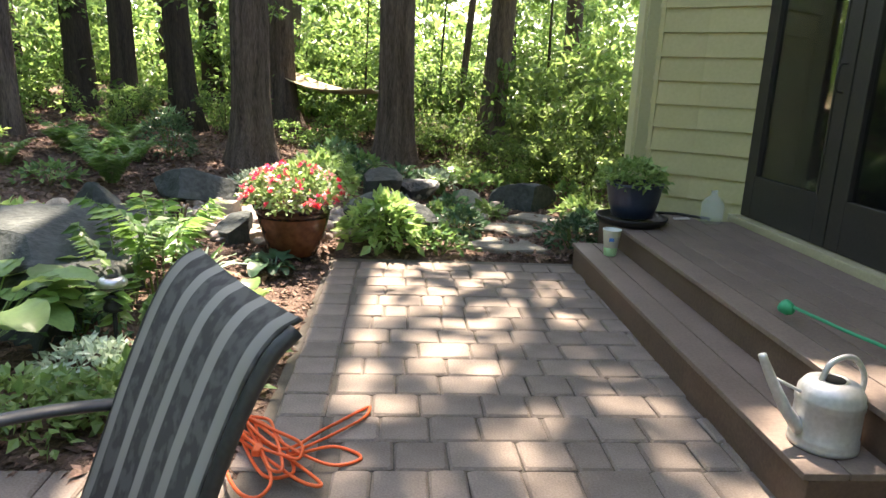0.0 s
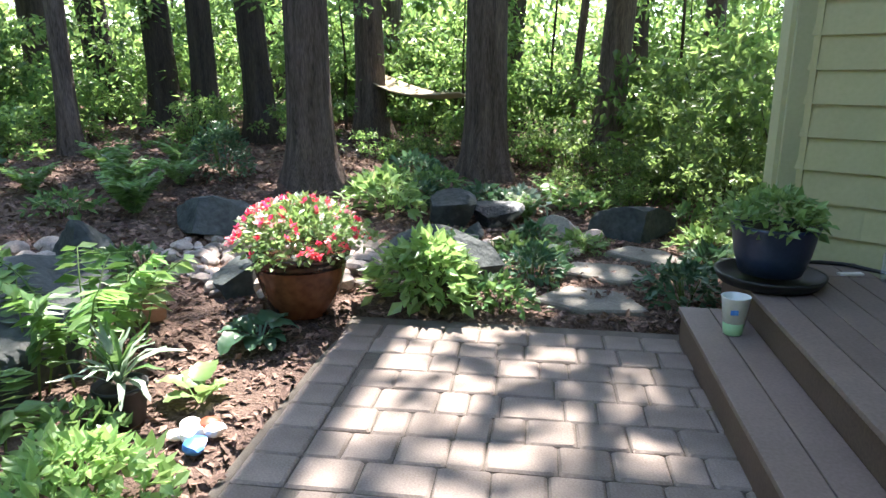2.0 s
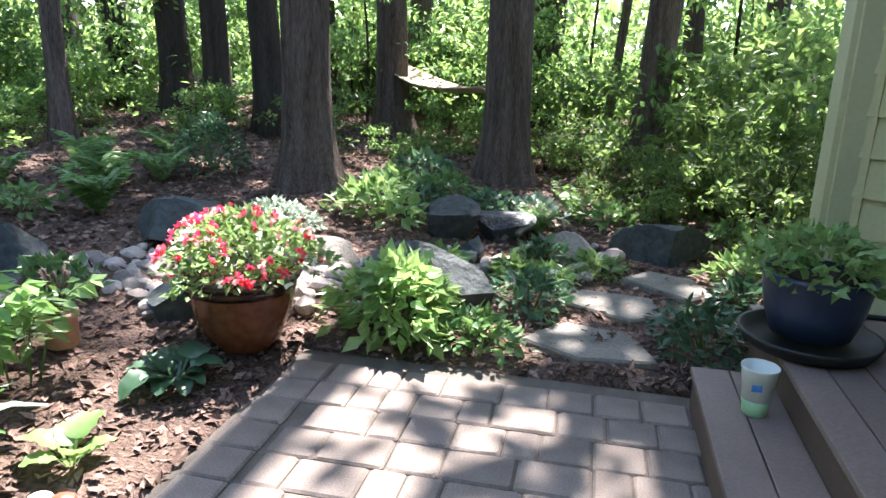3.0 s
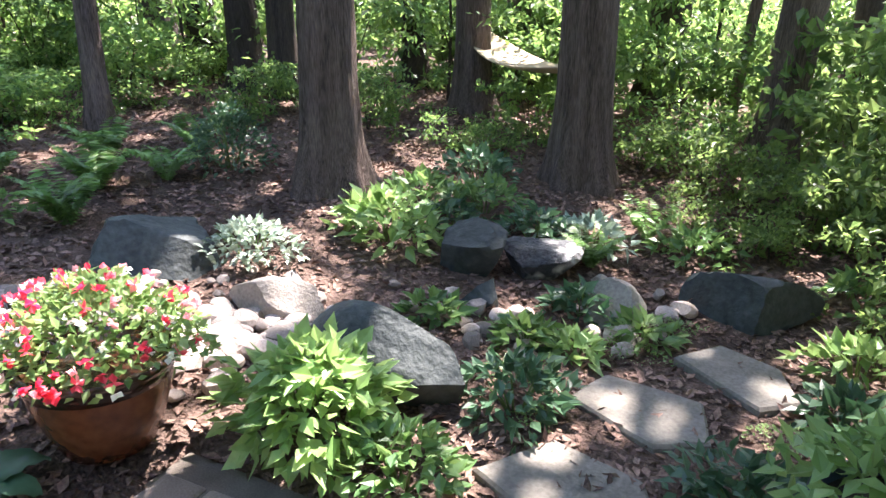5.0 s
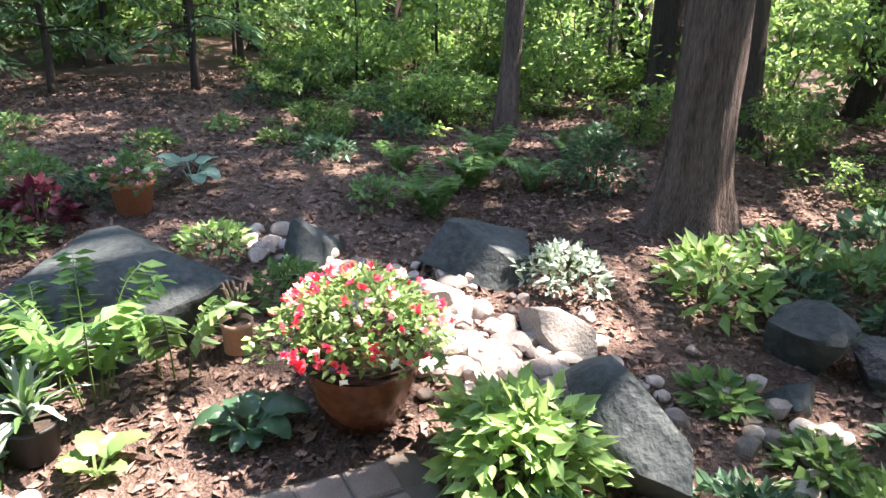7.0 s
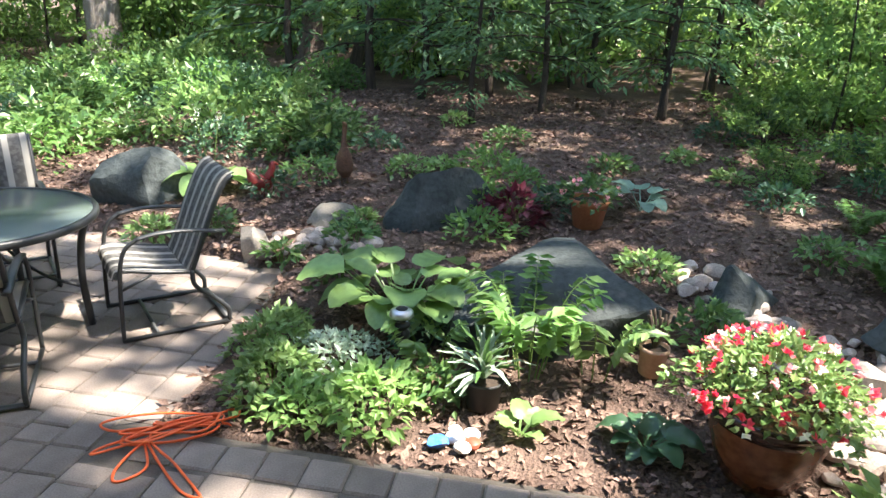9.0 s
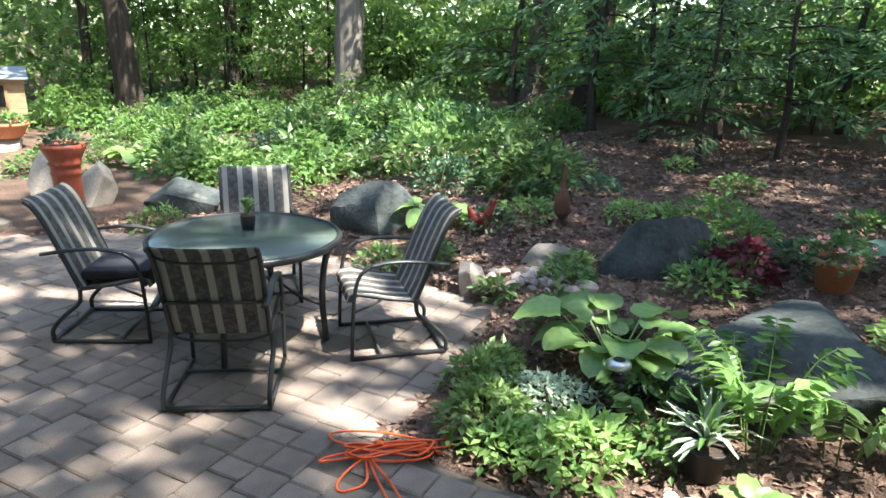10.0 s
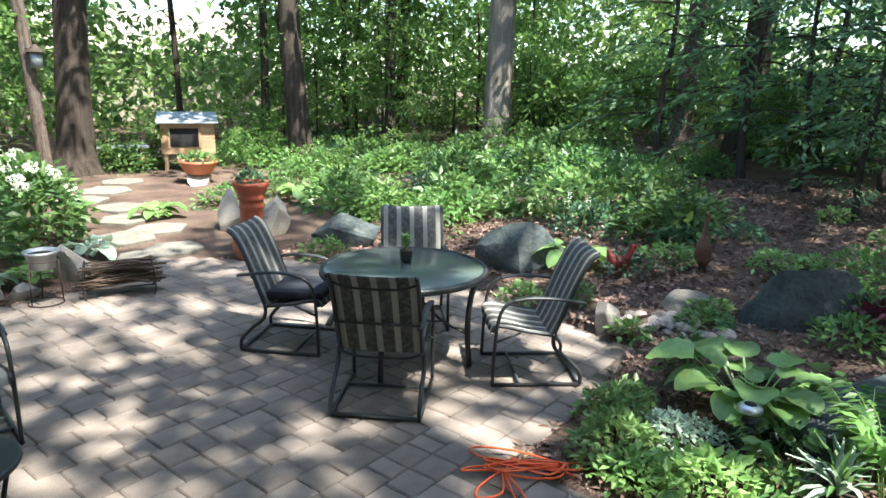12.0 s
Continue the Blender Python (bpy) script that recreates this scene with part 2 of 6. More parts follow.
M_BLACK_PLASTIC = rough_mat("black_plastic", (0.012, 0.012, 0.013), (0.025, 0.025, 0.026), 5, 60, 0.5, 0.05, 0.002)
M_FRAME = rough_mat("dark_powder_coat", (0.018, 0.020, 0.022), (0.035, 0.037, 0.04), 6, 90, 0.42, 0.06, 0.001, vary=0.1, spec=0.5)
M_IRON = rough_mat("rusty_iron", (0.03, 0.022, 0.018), (0.075, 0.05, 0.038), 8, 70, 0.8, 0.2, 0.002)
M_SLING = stripe_mat("striped_sling", (0.085, 0.083, 0.080), (0.40, 0.385, 0.35), 0.118, 0.34, 0.34)
M_CUSHION = rough_mat("navy_cushion", (0.010, 0.012, 0.018), (0.022, 0.025, 0.034), 8, 200, 0.9, 0.3, 0.002)
M_TABLE_GLASS = rough_mat("frosted_table_glass", (0.065, 0.085, 0.078), (0.095, 0.12, 0.11), 2, 500, 0.22, 0.12, 0.001, vary=0, spec=0.7)
M_GALV = rough_mat("galvanized_steel", (0.42, 0.43, 0.44), (0.58, 0.59, 0.60), 6, 60, 0.45, 0.05, 0.002, metal=0.55)
M_STEEL = rough_mat("brushed_steel", (0.5, 0.5, 0.5), (0.65, 0.65, 0.65), 9, 90, 0.3, 0.05, 0.001, metal=0.9)
M_GREEN_PLASTIC = rough_mat("green_plastic", (0.01, 0.27, 0.13), (0.02, 0.36, 0.18), 6, 60, 0.4, 0.03, 0.001)
M_ORANGE = rough_mat("orange_cord_jacket", (0.78, 0.10, 0.025), (0.92, 0.17, 0.05), 10, 90, 0.5, 0.05, 0.001)
M_CUP = rough_mat("milky_plastic", (0.68, 0.72, 0.68), (0.80, 0.83, 0.80), 5, 50, 0.4, 0.03, 0.001)
M_CUP_GREEN = rough_mat("pale_green_paint", (0.36, 0.62, 0.34), (0.46, 0.72, 0.42), 5, 50, 0.4, 0.03, 0.001)
M_JUG = clear_mat("clear_plastic", (0.72, 0.80, 0.76), 0.15)
M_BLUE_PAINT = rough_mat("blue_enamel", (0.03, 0.13, 0.45), (0.10, 0.30, 0.70), 14, 60, 0.35, 0.05, 0.001)
M_WHITE_PAINT = rough_mat("white_enamel", (0.70, 0.66, 0.62), (0.84, 0.80, 0.76), 14, 60, 0.4, 0.05, 0.001, vary=0.1)
M_CANVAS = rough_mat("tan_canvas", (0.42, 0.33, 0.22), (0.52, 0.42, 0.29), 8, 120, 0.9, 0.2, 0.002)
M_PINE = rough_mat("weathered_pine", (0.32, 0.20, 0.11), (0.48, 0.32, 0.19), 5, 60, 0.8, 0.3, 0.003, vary=0.12)
M_TIN = rough_mat("tin_roof", (0.22, 0.24, 0.26), (0.32, 0.35, 0.38), 3, 30, 0.4, 0.1, 0.003, metal=0.4)
# painted shade of openings and far window panes; own black of the solar cell
M_DARK = rough_mat("shade_and_cell_black", (0.01, 0.01, 0.01), (0.02, 0.02, 0.02), 5, 50, 0.9, 0.05, 0.001)
M_RUST = rough_mat("rusted_sheet", (0.06, 0.03, 0.02), (0.15, 0.075, 0.045), 9, 60, 0.85, 0.3, 0.002)
M_RED_TIN = rough_mat("red_enamel_tin", (0.13, 0.014, 0.012), (0.24, 0.032, 0.024), 9, 60, 0.5, 0.1, 0.002)
M_YELLOW = rough_mat("yellow_label", (0.65, 0.48, 0.04), (0.75, 0.58, 0.08), 9, 60, 0.5, 0.02, 0.001)
M_SOIL = rough_mat("potting_soil", (0.02, 0.014, 0.01), (0.06, 0.042, 0.03), 9, 90, 0.95, 0.6, 0.006)
M_NEIGHBOUR = rough_mat("pale_far_siding", (0.26, 0.23, 0.19), (0.34, 0.30, 0.25), 1, 20, 0.8, 0.1, 0.004)


# ---- small builders ----


def mesh_of(name, verts, faces, material=None, smooth=False):
    me = bpy.data.meshes.new(name)
    me.from_pydata([tuple(map(float, v)) for v in verts], [], [tuple(map(int, f)) for f in faces])
    if material:
        me.materials.append(material)
    if smooth:
        me.polygons.foreach_set("use_smooth", [True] * len(me.polygons))
    me.update()
    return me


def tri_mesh(name, verts, tris, material=None, smooth=False):
    """A quick mesh of triangles out of arrays."""
    me = bpy.data.meshes.new(name)
    v, t = np.asarray(verts, np.float32), np.asarray(tris, np.int32)
    me.vertices.add(len(v))
    me.vertices.foreach_set("co", v.ravel())
    me.loops.add(t.size)
    me.loops.foreach_set("vertex_index", t.ravel())
    me.polygons.add(len(t))
    me.polygons.foreach_set("loop_start", np.arange(len(t), dtype=np.int32) * 3)
    me.polygons.foreach_set("use_smooth", np.full(len(t), smooth))
    if material:
        me.materials.append(material)
    me.update()
    me.validate()
    return me


def part(name, bm, material, parent, label=""):
    """Links a bmesh (or a mesh) as one mesh object under a thing or a part."""
    if isinstance(bm, bmesh.types.BMesh):
        me = bpy.data.meshes.new(name)
        bm.to_mesh(me)
        bm.free()
        me.materials.append(material)
    else:
        me = bm
        if material and not me.materials:
            me.materials.append(material)
    ob = new(name, me)
    ob.parent = parent
    return tagged(ob, label)


def thing(name, m, label, category, group="", kind=""):
    ob = new(name)
    ob.empty_display_size = 0.1
    ob.matrix_world = m
    return tagged(ob, label, category, group, kind)


def single(name, me, m, label, category, group="", kind=""):
    ob = new(name, me)
    ob.matrix_world = m
    return tagged(ob, label, category, group, kind)


def box(sx, sy, sz, x=0, y=0, z=0, bevel=0.006, rot=None):
    """A bevelled box that stands on z."""
    bm = bmesh.new()
    bmesh.ops.create_cube(bm, size=1, matrix=Matrix.Translation((x, y, z + sz / 2)) @ (rot or Matrix()) @ Matrix.Diagonal((sx, sy, sz, 1)))
    if bevel:
        bmesh.ops.bevel(bm, geom=bm.edges[:], offset=min(bevel, sx * 0.3, sy * 0.3, sz * 0.3), segments=2, affect="EDGES", profile=0.6)
    return bm


def tube(points, radius, segs=8, cap=True, flat=1.0):
    """A round bar along points; radius one number or one a point."""
    pts = [Vector(p) for p in points]
    rad = radius if isinstance(radius, (list, tuple, np.ndarray)) else [radius] * len(pts)
    verts, faces = [], []
    side = None
    for i, p in enumerate(pts):
        d = (pts[min(i + 1, len(pts) - 1)] - pts[max(i - 1, 0)]).normalized()
        if side is None:
            side = d.cross(Vector((0, 0, 1)) if abs(d.z) < 0.9 else Vector((1, 0, 0))).normalized()
        side = (side - d * side.dot(d)).normalized()
        up = d.cross(side)
        for k in range(segs):
            a = 2 * math.pi * k / segs
            verts.append(p + float(rad[i]) * (math.cos(a) * side + math.sin(a) * flat * up))
    for i in range(len(pts) - 1):
        for k in range(segs):
            a, b = i * segs + k, i * segs + (k + 1) % segs
            faces.append((a, b, b + segs, a + segs))
    if cap:
        faces.append(tuple(range(segs))[::-1])
        faces.append(tuple(range((len(pts) - 1) * segs, len(pts) * segs)))
    return mesh_of("tube", verts, faces, None, True)


def curve(points, steps=6):
    """Catmull-Rom through the points."""
    p = [Vector(q) for q in points]
    p = [2 * p[0] - p[1]] + p + [2 * p[-1] - p[-2]]
    out = []
    for i in range(1, len(p) - 2):
        for s in range(steps):
            t = s / steps
            out.append(0.5 * (2 * p[i] + (p[i + 1] - p[i - 1]) * t + (2 * p[i - 1] - 5 * p[i] + 4 * p[i + 1] - p[i + 2]) * t * t
                              + (3 * p[i] - p[i - 1] - 3 * p[i + 1] + p[i + 2]) * t ** 3))
    return out + [p[-2]]


def lathe(profile, segs=32, wobble=0.0):
    """A turned shape from (radius, height) pairs."""
    verts, faces = [], []
    for r, h in profile:
        for k in range(segs):
            a = 2 * math.pi * k / segs
            w = 1 + wobble * math.sin(3 * a + h * 9)
            verts.append((r * w * math.cos(a), r * w * math.sin(a), h))
    for i in range(len(profile) - 1):
        for k in range(segs):
            a, b = i * segs + k, i * segs + (k + 1) % segs
            faces.append((a, b, b + segs, a + segs))
    faces.append(tuple(range(segs))[::-1])
    faces.append(tuple(range((len(profile) - 1) * segs, len(profile) * segs)))
    return mesh_of("turned", verts, faces, None, True)


def ground_z(x, y):
    """The lie of the land round the patio."""
    u = max(0.0, -0.75 * x + 0.35 * (y - 5) - 0.4)
    return 1.1 * math.tanh(0.16 * u / 1.1)


def norm(a):
    return a / np.maximum(np.linalg.norm(a, axis=-1, keepdims=True), 1e-6)


def leaf_arrays(rng, pos, out, size, width=0.5, fold=0.12, spread=0.6, droop=0.0):
    """Leaves at pos that point along out, roughly: four corners each, folded along the rib."""
    n = len(pos)
    d = norm(out + spread * rng.normal(size=(n, 3)) + np.array([0, 0, -droop]))
    ref = rng.normal(size=(n, 3)) * 0.5 + np.array([0, 0, 1.0])
    s = norm(np.cross(d, ref))
    nn = np.cross(s, d)
    size = np.broadcast_to(np.asarray(size, float), (n,))[:, None]
    mid = pos + d * size * 0.42
    v = np.stack([pos, mid + s * size * width / 2 + nn * size * fold, pos + d * size, mid - s * size * width / 2 + nn * size * fold], 1)
    b = np.arange(n)[:, None] * 4
    t = np.concatenate([b + np.array([0, 1, 2]), b + np.array([0, 2, 3])])
    return v.reshape(-1, 3), t


def join(*pairs):
    vs, ts, o = [], [], 0
    for v, t in pairs:
        vs.append(v)
        ts.append(t + o)
        o += len(v)
    return np.concatenate(vs), np.concatenate(ts)


def dome(rng, n, rx, ry, h, size, lift=0.15, width=0.55, spread=0.45, droop=0.2, hollow=0.55):
    """A mound of leaves that point outwards."""
    a = rng.uniform(0, 2 * math.pi, n)
    c = rng.uniform(0, 1, n) ** 0.8
    r = np.sqrt(np.maximum(0, 1 - c ** 2)) * (1 - (1 - hollow) * rng.uniform(0, 1, n) ** 2)
    lump = 1 + 0.18 * np.sin(3 * a + rng.uniform(0, 6)) + 0.12 * np.sin(7 * a + rng.uniform(0, 6))
    p = np.stack([rx * r * lump * np.cos(a), ry * r * lump * np.sin(a), h * (lift + (1 - lift) * c * (0.75 + 0.3 * rng.uniform(0, 1, n)))], 1)
    out = np.stack([np.cos(a) * r, np.sin(a) * r, 0.45 * c + 0.1], 1)
    return leaf_arrays(rng, p, out, size * rng.uniform(0.6, 1.25, n), width, 0.1, spread, droop)


def clumps(rng, centres, radii, per, size, width=0.5, droop=0.15, flat=0.6):
    """Balls of leaves with gaps between them."""
    n = len(centres) * per
    c = np.repeat(np.asarray(centres, float), per, 0)
    r = np.repeat(np.asarray(radii, float), per)[:, None]
    d = norm(rng.normal(size=(n, 3)))
    p = c + d * r * rng.uniform(0.25, 1.0, (n, 1)) * np.array([1, 1, flat])
    return leaf_arrays(rng, p, d, size * rng.uniform(0.6, 1.3, n), width, 0.12, 0.7, droop)

# ---- ground ----
PATIO = [(-0.81, 5.05), (2.5, 5.2), (2.75, -3.4), (0.9, -2.8), (-0.1, -2.75), (-1.25, -3.5), (-1.75, -2.95), (-2.3, -2.5), (-2.9, -1.1), (-3.0, 0.3),
         (-2.72, 1.86), (-0.66, 2.08)]


def inside(x, y, poly=PATIO):
    c = False
    for (x0, y0), (x1, y1) in zip(poly, poly[1:] + poly[:1]):
        if (y0 > y) != (y1 > y) and x < (x1 - x0) * (y - y0) / (y1 - y0) + x0:
            c = not c
    return c


near = np.arange(-9.0, 12.01, 0.1)
far = np.array([4, 10, 20, 45, 100, 250, 700, 2000.0])
gx = np.concatenate([-9 - far[::-1], near[near < 5.01], 5 + far])
gy = np.concatenate([-9 - far[::-1], near, 12 + far])
gv = []
for yy in gy:
    for xx in gx:
        z = ground_z(xx, yy)
        if inside(xx, yy) or (1.05 < xx < 9 and -9 < yy < 8.4 and (yy < 5.3 or xx > 1.8 + (yy - 5.6))):
            z = -0.07
        else:
            z += 0.03 * noise.noise((xx * 0.9, yy * 0.9, 0)) + 0.016 * noise.noise((xx * 4, yy * 4, 3)) - 0.005
        gv.append((xx, yy, z))
nx = len(gx)
gf = [(j * nx + i, j * nx + i + 1, (j + 1) * nx + i + 1, (j + 1) * nx + i) for j in range(len(gy) - 1) for i in range(nx - 1)]
ground = single("ground", mesh_of("ground", gv, gf, M_MULCH, True), Matrix(), "dark shredded bark mulch and leaf litter under the trees", "ground", kind="structure")

# loose chips of bark and dry leaves on the beds
rng = np.random.default_rng(11)
n = 95000
px, py = rng.uniform(-9.0, 1.8, n), rng.uniform(-3.0, 12.0, n)
keep = np.array([not inside(a, b) and not (a > 1.0 and b < 5.2) for a, b in zip(px, py)])
px, py = px[keep], py[keep]
pz = np.array([ground_z(a, b) + 0.03 * noise.noise((a * 0.9, b * 0.9, 0)) + 0.016 * noise.noise((a * 4, b * 4, 3)) + 0.004 for a, b in zip(px, py)])
pos = np.stack([px, py, pz], 1)
dirs = rng.normal(size=pos.shape) * np.array([1, 1, 0.18])
v, t = leaf_arrays(rng, pos, norm(dirs), rng.uniform(0.025, 0.085, len(pos)), 0.5, 0.09, 0.2)
single("bark_mulch", tri_mesh("bark_mulch", v, t, M_CHIP), Matrix(), "loose reddish-brown bark chips and dry leaves on the beds", "mulch", kind="stuff")

# ---- the house ----
HF = pose(1.0, 5.03, 0, 0, 0, 3.0)
DECK_Z = 0.36


def lap_wall(name, p0, p1, z0, z1, label, first=0.0):
    """A wall from p0 to p1 in the house's plan, clad in lapped boards on its right-hand side."""
    p0, p1 = Vector((*p0, 0)), Vector((*p1, 0))
    d = (p1 - p0)
    length = d.length
    wall = thing(name, HF @ Matrix.Translation(p0) @ Matrix.Rotation(math.atan2(d.y, d.x), 4, "Z"), label, "wall", kind="structure")
    part("sheathing", box(length, 0.12, z1 - z0, length / 2, 0.062, z0, 0), M_SIDING, wall)
    lap = 0.185
    prof = [(0.0, -0.004), (-0.026, 0.0), (-0.008, lap + 0.012), (0.0, lap + 0.012)]
    me = mesh_of("board", [(x, y, z) for x in (0.001, length - 0.001) for y, z in prof],
                 [(0, 1, 2, 3), (7, 6, 5, 4), (0, 4, 5, 1), (1, 5, 6, 2), (2, 6, 7, 3), (3, 7, 4, 0)], M_SIDING)
    z = z0 + first
    while z + lap < z1 + 0.02:
        b = new("board", me)
        b.parent = wall
        b.location = (0, 0, z)
        z += lap
    return wall


CORNER, INNER, DOOR_L, DOOR_R = (0.68, 0.66), (1.07, 0.42), (1.40, 0.14), (1.40, -2.06)
# upper walls are out of view, raised to two storeys to shade the deck
WALL_TOP = 5.4
lap_wall("wall_garden", CORNER, INNER, 0.12, WALL_TOP, "olive-yellow painted lap siding beside the deck")
lap_wall("wall_bay", INNER, DOOR_L, 0.12, WALL_TOP, "olive-yellow painted lap siding next to the glass door")
lap_wall("wall_side", (3.6, 3.62), CORNER, 0.0, WALL_TOP, "olive-yellow painted lap siding facing the woods")
lap_wall("wall_patio", DOOR_R, (1.40, -8.5), 0.0, WALL_TOP, "olive-yellow painted lap siding along the patio")
lap_wall("wall_over_door", DOOR_L, DOOR_R, 2.47, WALL_TOP, "olive-yellow painted siding above the glass doors")
for u, w, sx, sy in ((CORNER[0] + 0.04, CORNER[1] - 0.045, 0.15, 0.03), (CORNER[0] - 0.045, CORNER[1] + 0.05, 0.03, 0.16)):
    ct = single("corner_trim", bpy.data.meshes.new("corner_trim"), HF, "olive-yellow painted corner board", "trim", kind="structure")
    box(sx, sy, WALL_TOP - 0.1, u, w, 0.08, 0.004).to_mesh(ct.data)
    ct.data.materials.append(M_TRIM)
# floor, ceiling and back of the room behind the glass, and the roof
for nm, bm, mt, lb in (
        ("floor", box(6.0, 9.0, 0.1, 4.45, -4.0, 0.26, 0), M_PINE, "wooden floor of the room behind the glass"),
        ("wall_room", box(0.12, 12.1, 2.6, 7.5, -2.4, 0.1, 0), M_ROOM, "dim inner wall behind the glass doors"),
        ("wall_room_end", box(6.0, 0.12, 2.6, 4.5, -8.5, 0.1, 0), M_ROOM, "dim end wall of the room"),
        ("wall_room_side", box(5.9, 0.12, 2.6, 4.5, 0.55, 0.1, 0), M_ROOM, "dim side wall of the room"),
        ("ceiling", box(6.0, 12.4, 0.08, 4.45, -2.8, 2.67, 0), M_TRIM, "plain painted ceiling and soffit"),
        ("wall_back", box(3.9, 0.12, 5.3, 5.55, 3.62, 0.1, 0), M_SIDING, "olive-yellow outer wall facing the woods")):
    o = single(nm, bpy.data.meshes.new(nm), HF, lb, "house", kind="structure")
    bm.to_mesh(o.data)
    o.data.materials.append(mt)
# unseen roof, eave height chosen to throw shade over deck and patio edge
roof_v, roof_f = [], []
for k, (u0, w0, w1) in enumerate(((0.12, 0.15, 3.9), (0.92, -9.0, 0.15))):
    zt = 5.42
    pr = [(u0, zt), (u0, zt + 0.16), (4.2, zt + 0.16 + (4.2 - u0) * 0.42), (8.2, zt + 0.16), (8.2, zt)]
    b0 = len(roof_v)
    roof_v += [(u, w, z) for w in (w0, w1) for u, z in pr]
    m = len(pr)
    roof_f += [tuple(b0 + i for i in range(m)), tuple(b0 + m + i for i in range(m))[::-1]]
    roof_f += [(b0 + i, b0 + m + i, b0 + m + (i + 1) % m, b0 + (i + 1) % m) for i in range(m)]
single("roof", mesh_of("roof", roof_v, roof_f, M_SHINGLE), HF, "unseen dark shingled roof with deep eaves that shades the deck", "roof", kind="structure")

# glass doors
for k, (w0, w1) in enumerate(((0.12, -0.96), (-0.97, -2.05))):
    door = thing("door_%d" % (k + 1), HF @ Matrix.Translation((1.40, (w0 + w1) / 2, DECK_Z + 0.06)), "closed dark-painted glass patio door with a wide bottom rail", "door", kind="structure")
    wd, hd, th, st = abs(w1 - w0) - 0.004, 2.04, 0.05, 0.135
    part("stile", box(th, st, hd, 0, wd / 2 - st / 2, 0, 0.004), M_DOOR, door)
    part("stile", box(th, st, hd, 0, -wd / 2 + st / 2, 0, 0.004), M_DOOR, door)
    part("bottom_rail", box(th, wd - 2 * st - 0.002, 0.32, 0, 0, 0, 0.004), M_DOOR, door)
    part("top_rail", box(th, wd - 2 * st - 0.002, 0.14, 0, 0, hd - 0.14, 0.004), M_DOOR, door)
    pane = part("pane", box(0.012, wd - 2 * st + 0.01, hd - 0.46, 0, 0, 0.32, 0), M_PANE, door, "clear reflecting glass")
    pane.visible_shadow = False
    part("bead", box(th + 0.012, 0.018, hd - 0.46, 0, wd / 2 - st - 0.009, 0.32, 0.003), M_DOOR, door)
    part("bead", box(th + 0.012, 0.018, hd - 0.46, 0, -wd / 2 + st + 0.009, 0.32, 0.003), M_DOOR, door)
    part("handle", tube(curve([(-0.03, -wd / 2 + 0.06, 0.95), (-0.075, -wd / 2 + 0.06, 0.97), (-0.075, -wd / 2 + 0.06, 1.1), (-0.03, -wd / 2 + 0.06, 1.12)]), 0.009), M_DOOR, door, "dark pull handle")
o = single("door_sill", bpy.data.meshes.new("door_sill"), HF, "tan wooden sill under the glass doors", "sill", kind="structure")
box(0.12, 2.24, 0.055, 1.36, -0.95, DECK_Z, 0.006).to_mesh(o.data)
o.data.materials.append(M_SILL)

# a wicker chair and a side table in the room, seen through the glass
inner = thing("indoor_table", HF @ Matrix.Translation((3.1, 0.0 - 0.6, 0.361)), "pale wooden table standing behind the glass door", "table")
part("tabletop", box(0.7, 1.0, 0.04, 0, 0, 0.6, 0.008), M_PINE, inner)
for sx in (-0.3, 0.3):
    for sy in (-0.44, 0.44):
        part("leg", box(0.05, 0.05, 0.6, sx, sy, 0, 0.006), M_PINE, inner)

# ---- deck and steps ----
deck = thing("deck", HF, "dark brown composite deck with two low steps", "deck", kind="structure")
W0, W1 = -3.12, 0.40


def boards(u0, u1, z, count, w0=W0, w1=W1):
    wd = (u1 - u0) / count
    for k in range(count):
        part("deck_board", box(wd - 0.006, w1 - w0, 0.026, u0 + wd * (k + 0.5), (w0 + w1) / 2, z - 0.026, 0.004), M_DECK, deck)


boards(0.03, 0.345, 0.185, 2, W0, -0.0)
boards(0.315, 1.33, DECK_Z, 7, W0, 0.10)
boards(0.315, 1.05, DECK_Z, 5, 0.104, W1)
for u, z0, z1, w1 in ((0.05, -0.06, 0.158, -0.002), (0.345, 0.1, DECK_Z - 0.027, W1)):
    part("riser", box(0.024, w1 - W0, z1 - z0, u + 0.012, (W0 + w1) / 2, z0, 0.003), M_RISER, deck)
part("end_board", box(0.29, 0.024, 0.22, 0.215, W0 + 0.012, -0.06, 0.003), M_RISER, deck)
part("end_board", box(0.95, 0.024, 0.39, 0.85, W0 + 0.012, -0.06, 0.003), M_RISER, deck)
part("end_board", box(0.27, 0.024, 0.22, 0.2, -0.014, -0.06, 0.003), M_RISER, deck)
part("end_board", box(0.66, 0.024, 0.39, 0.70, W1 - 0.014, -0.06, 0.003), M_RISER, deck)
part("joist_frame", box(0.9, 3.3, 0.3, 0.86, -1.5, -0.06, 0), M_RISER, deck)


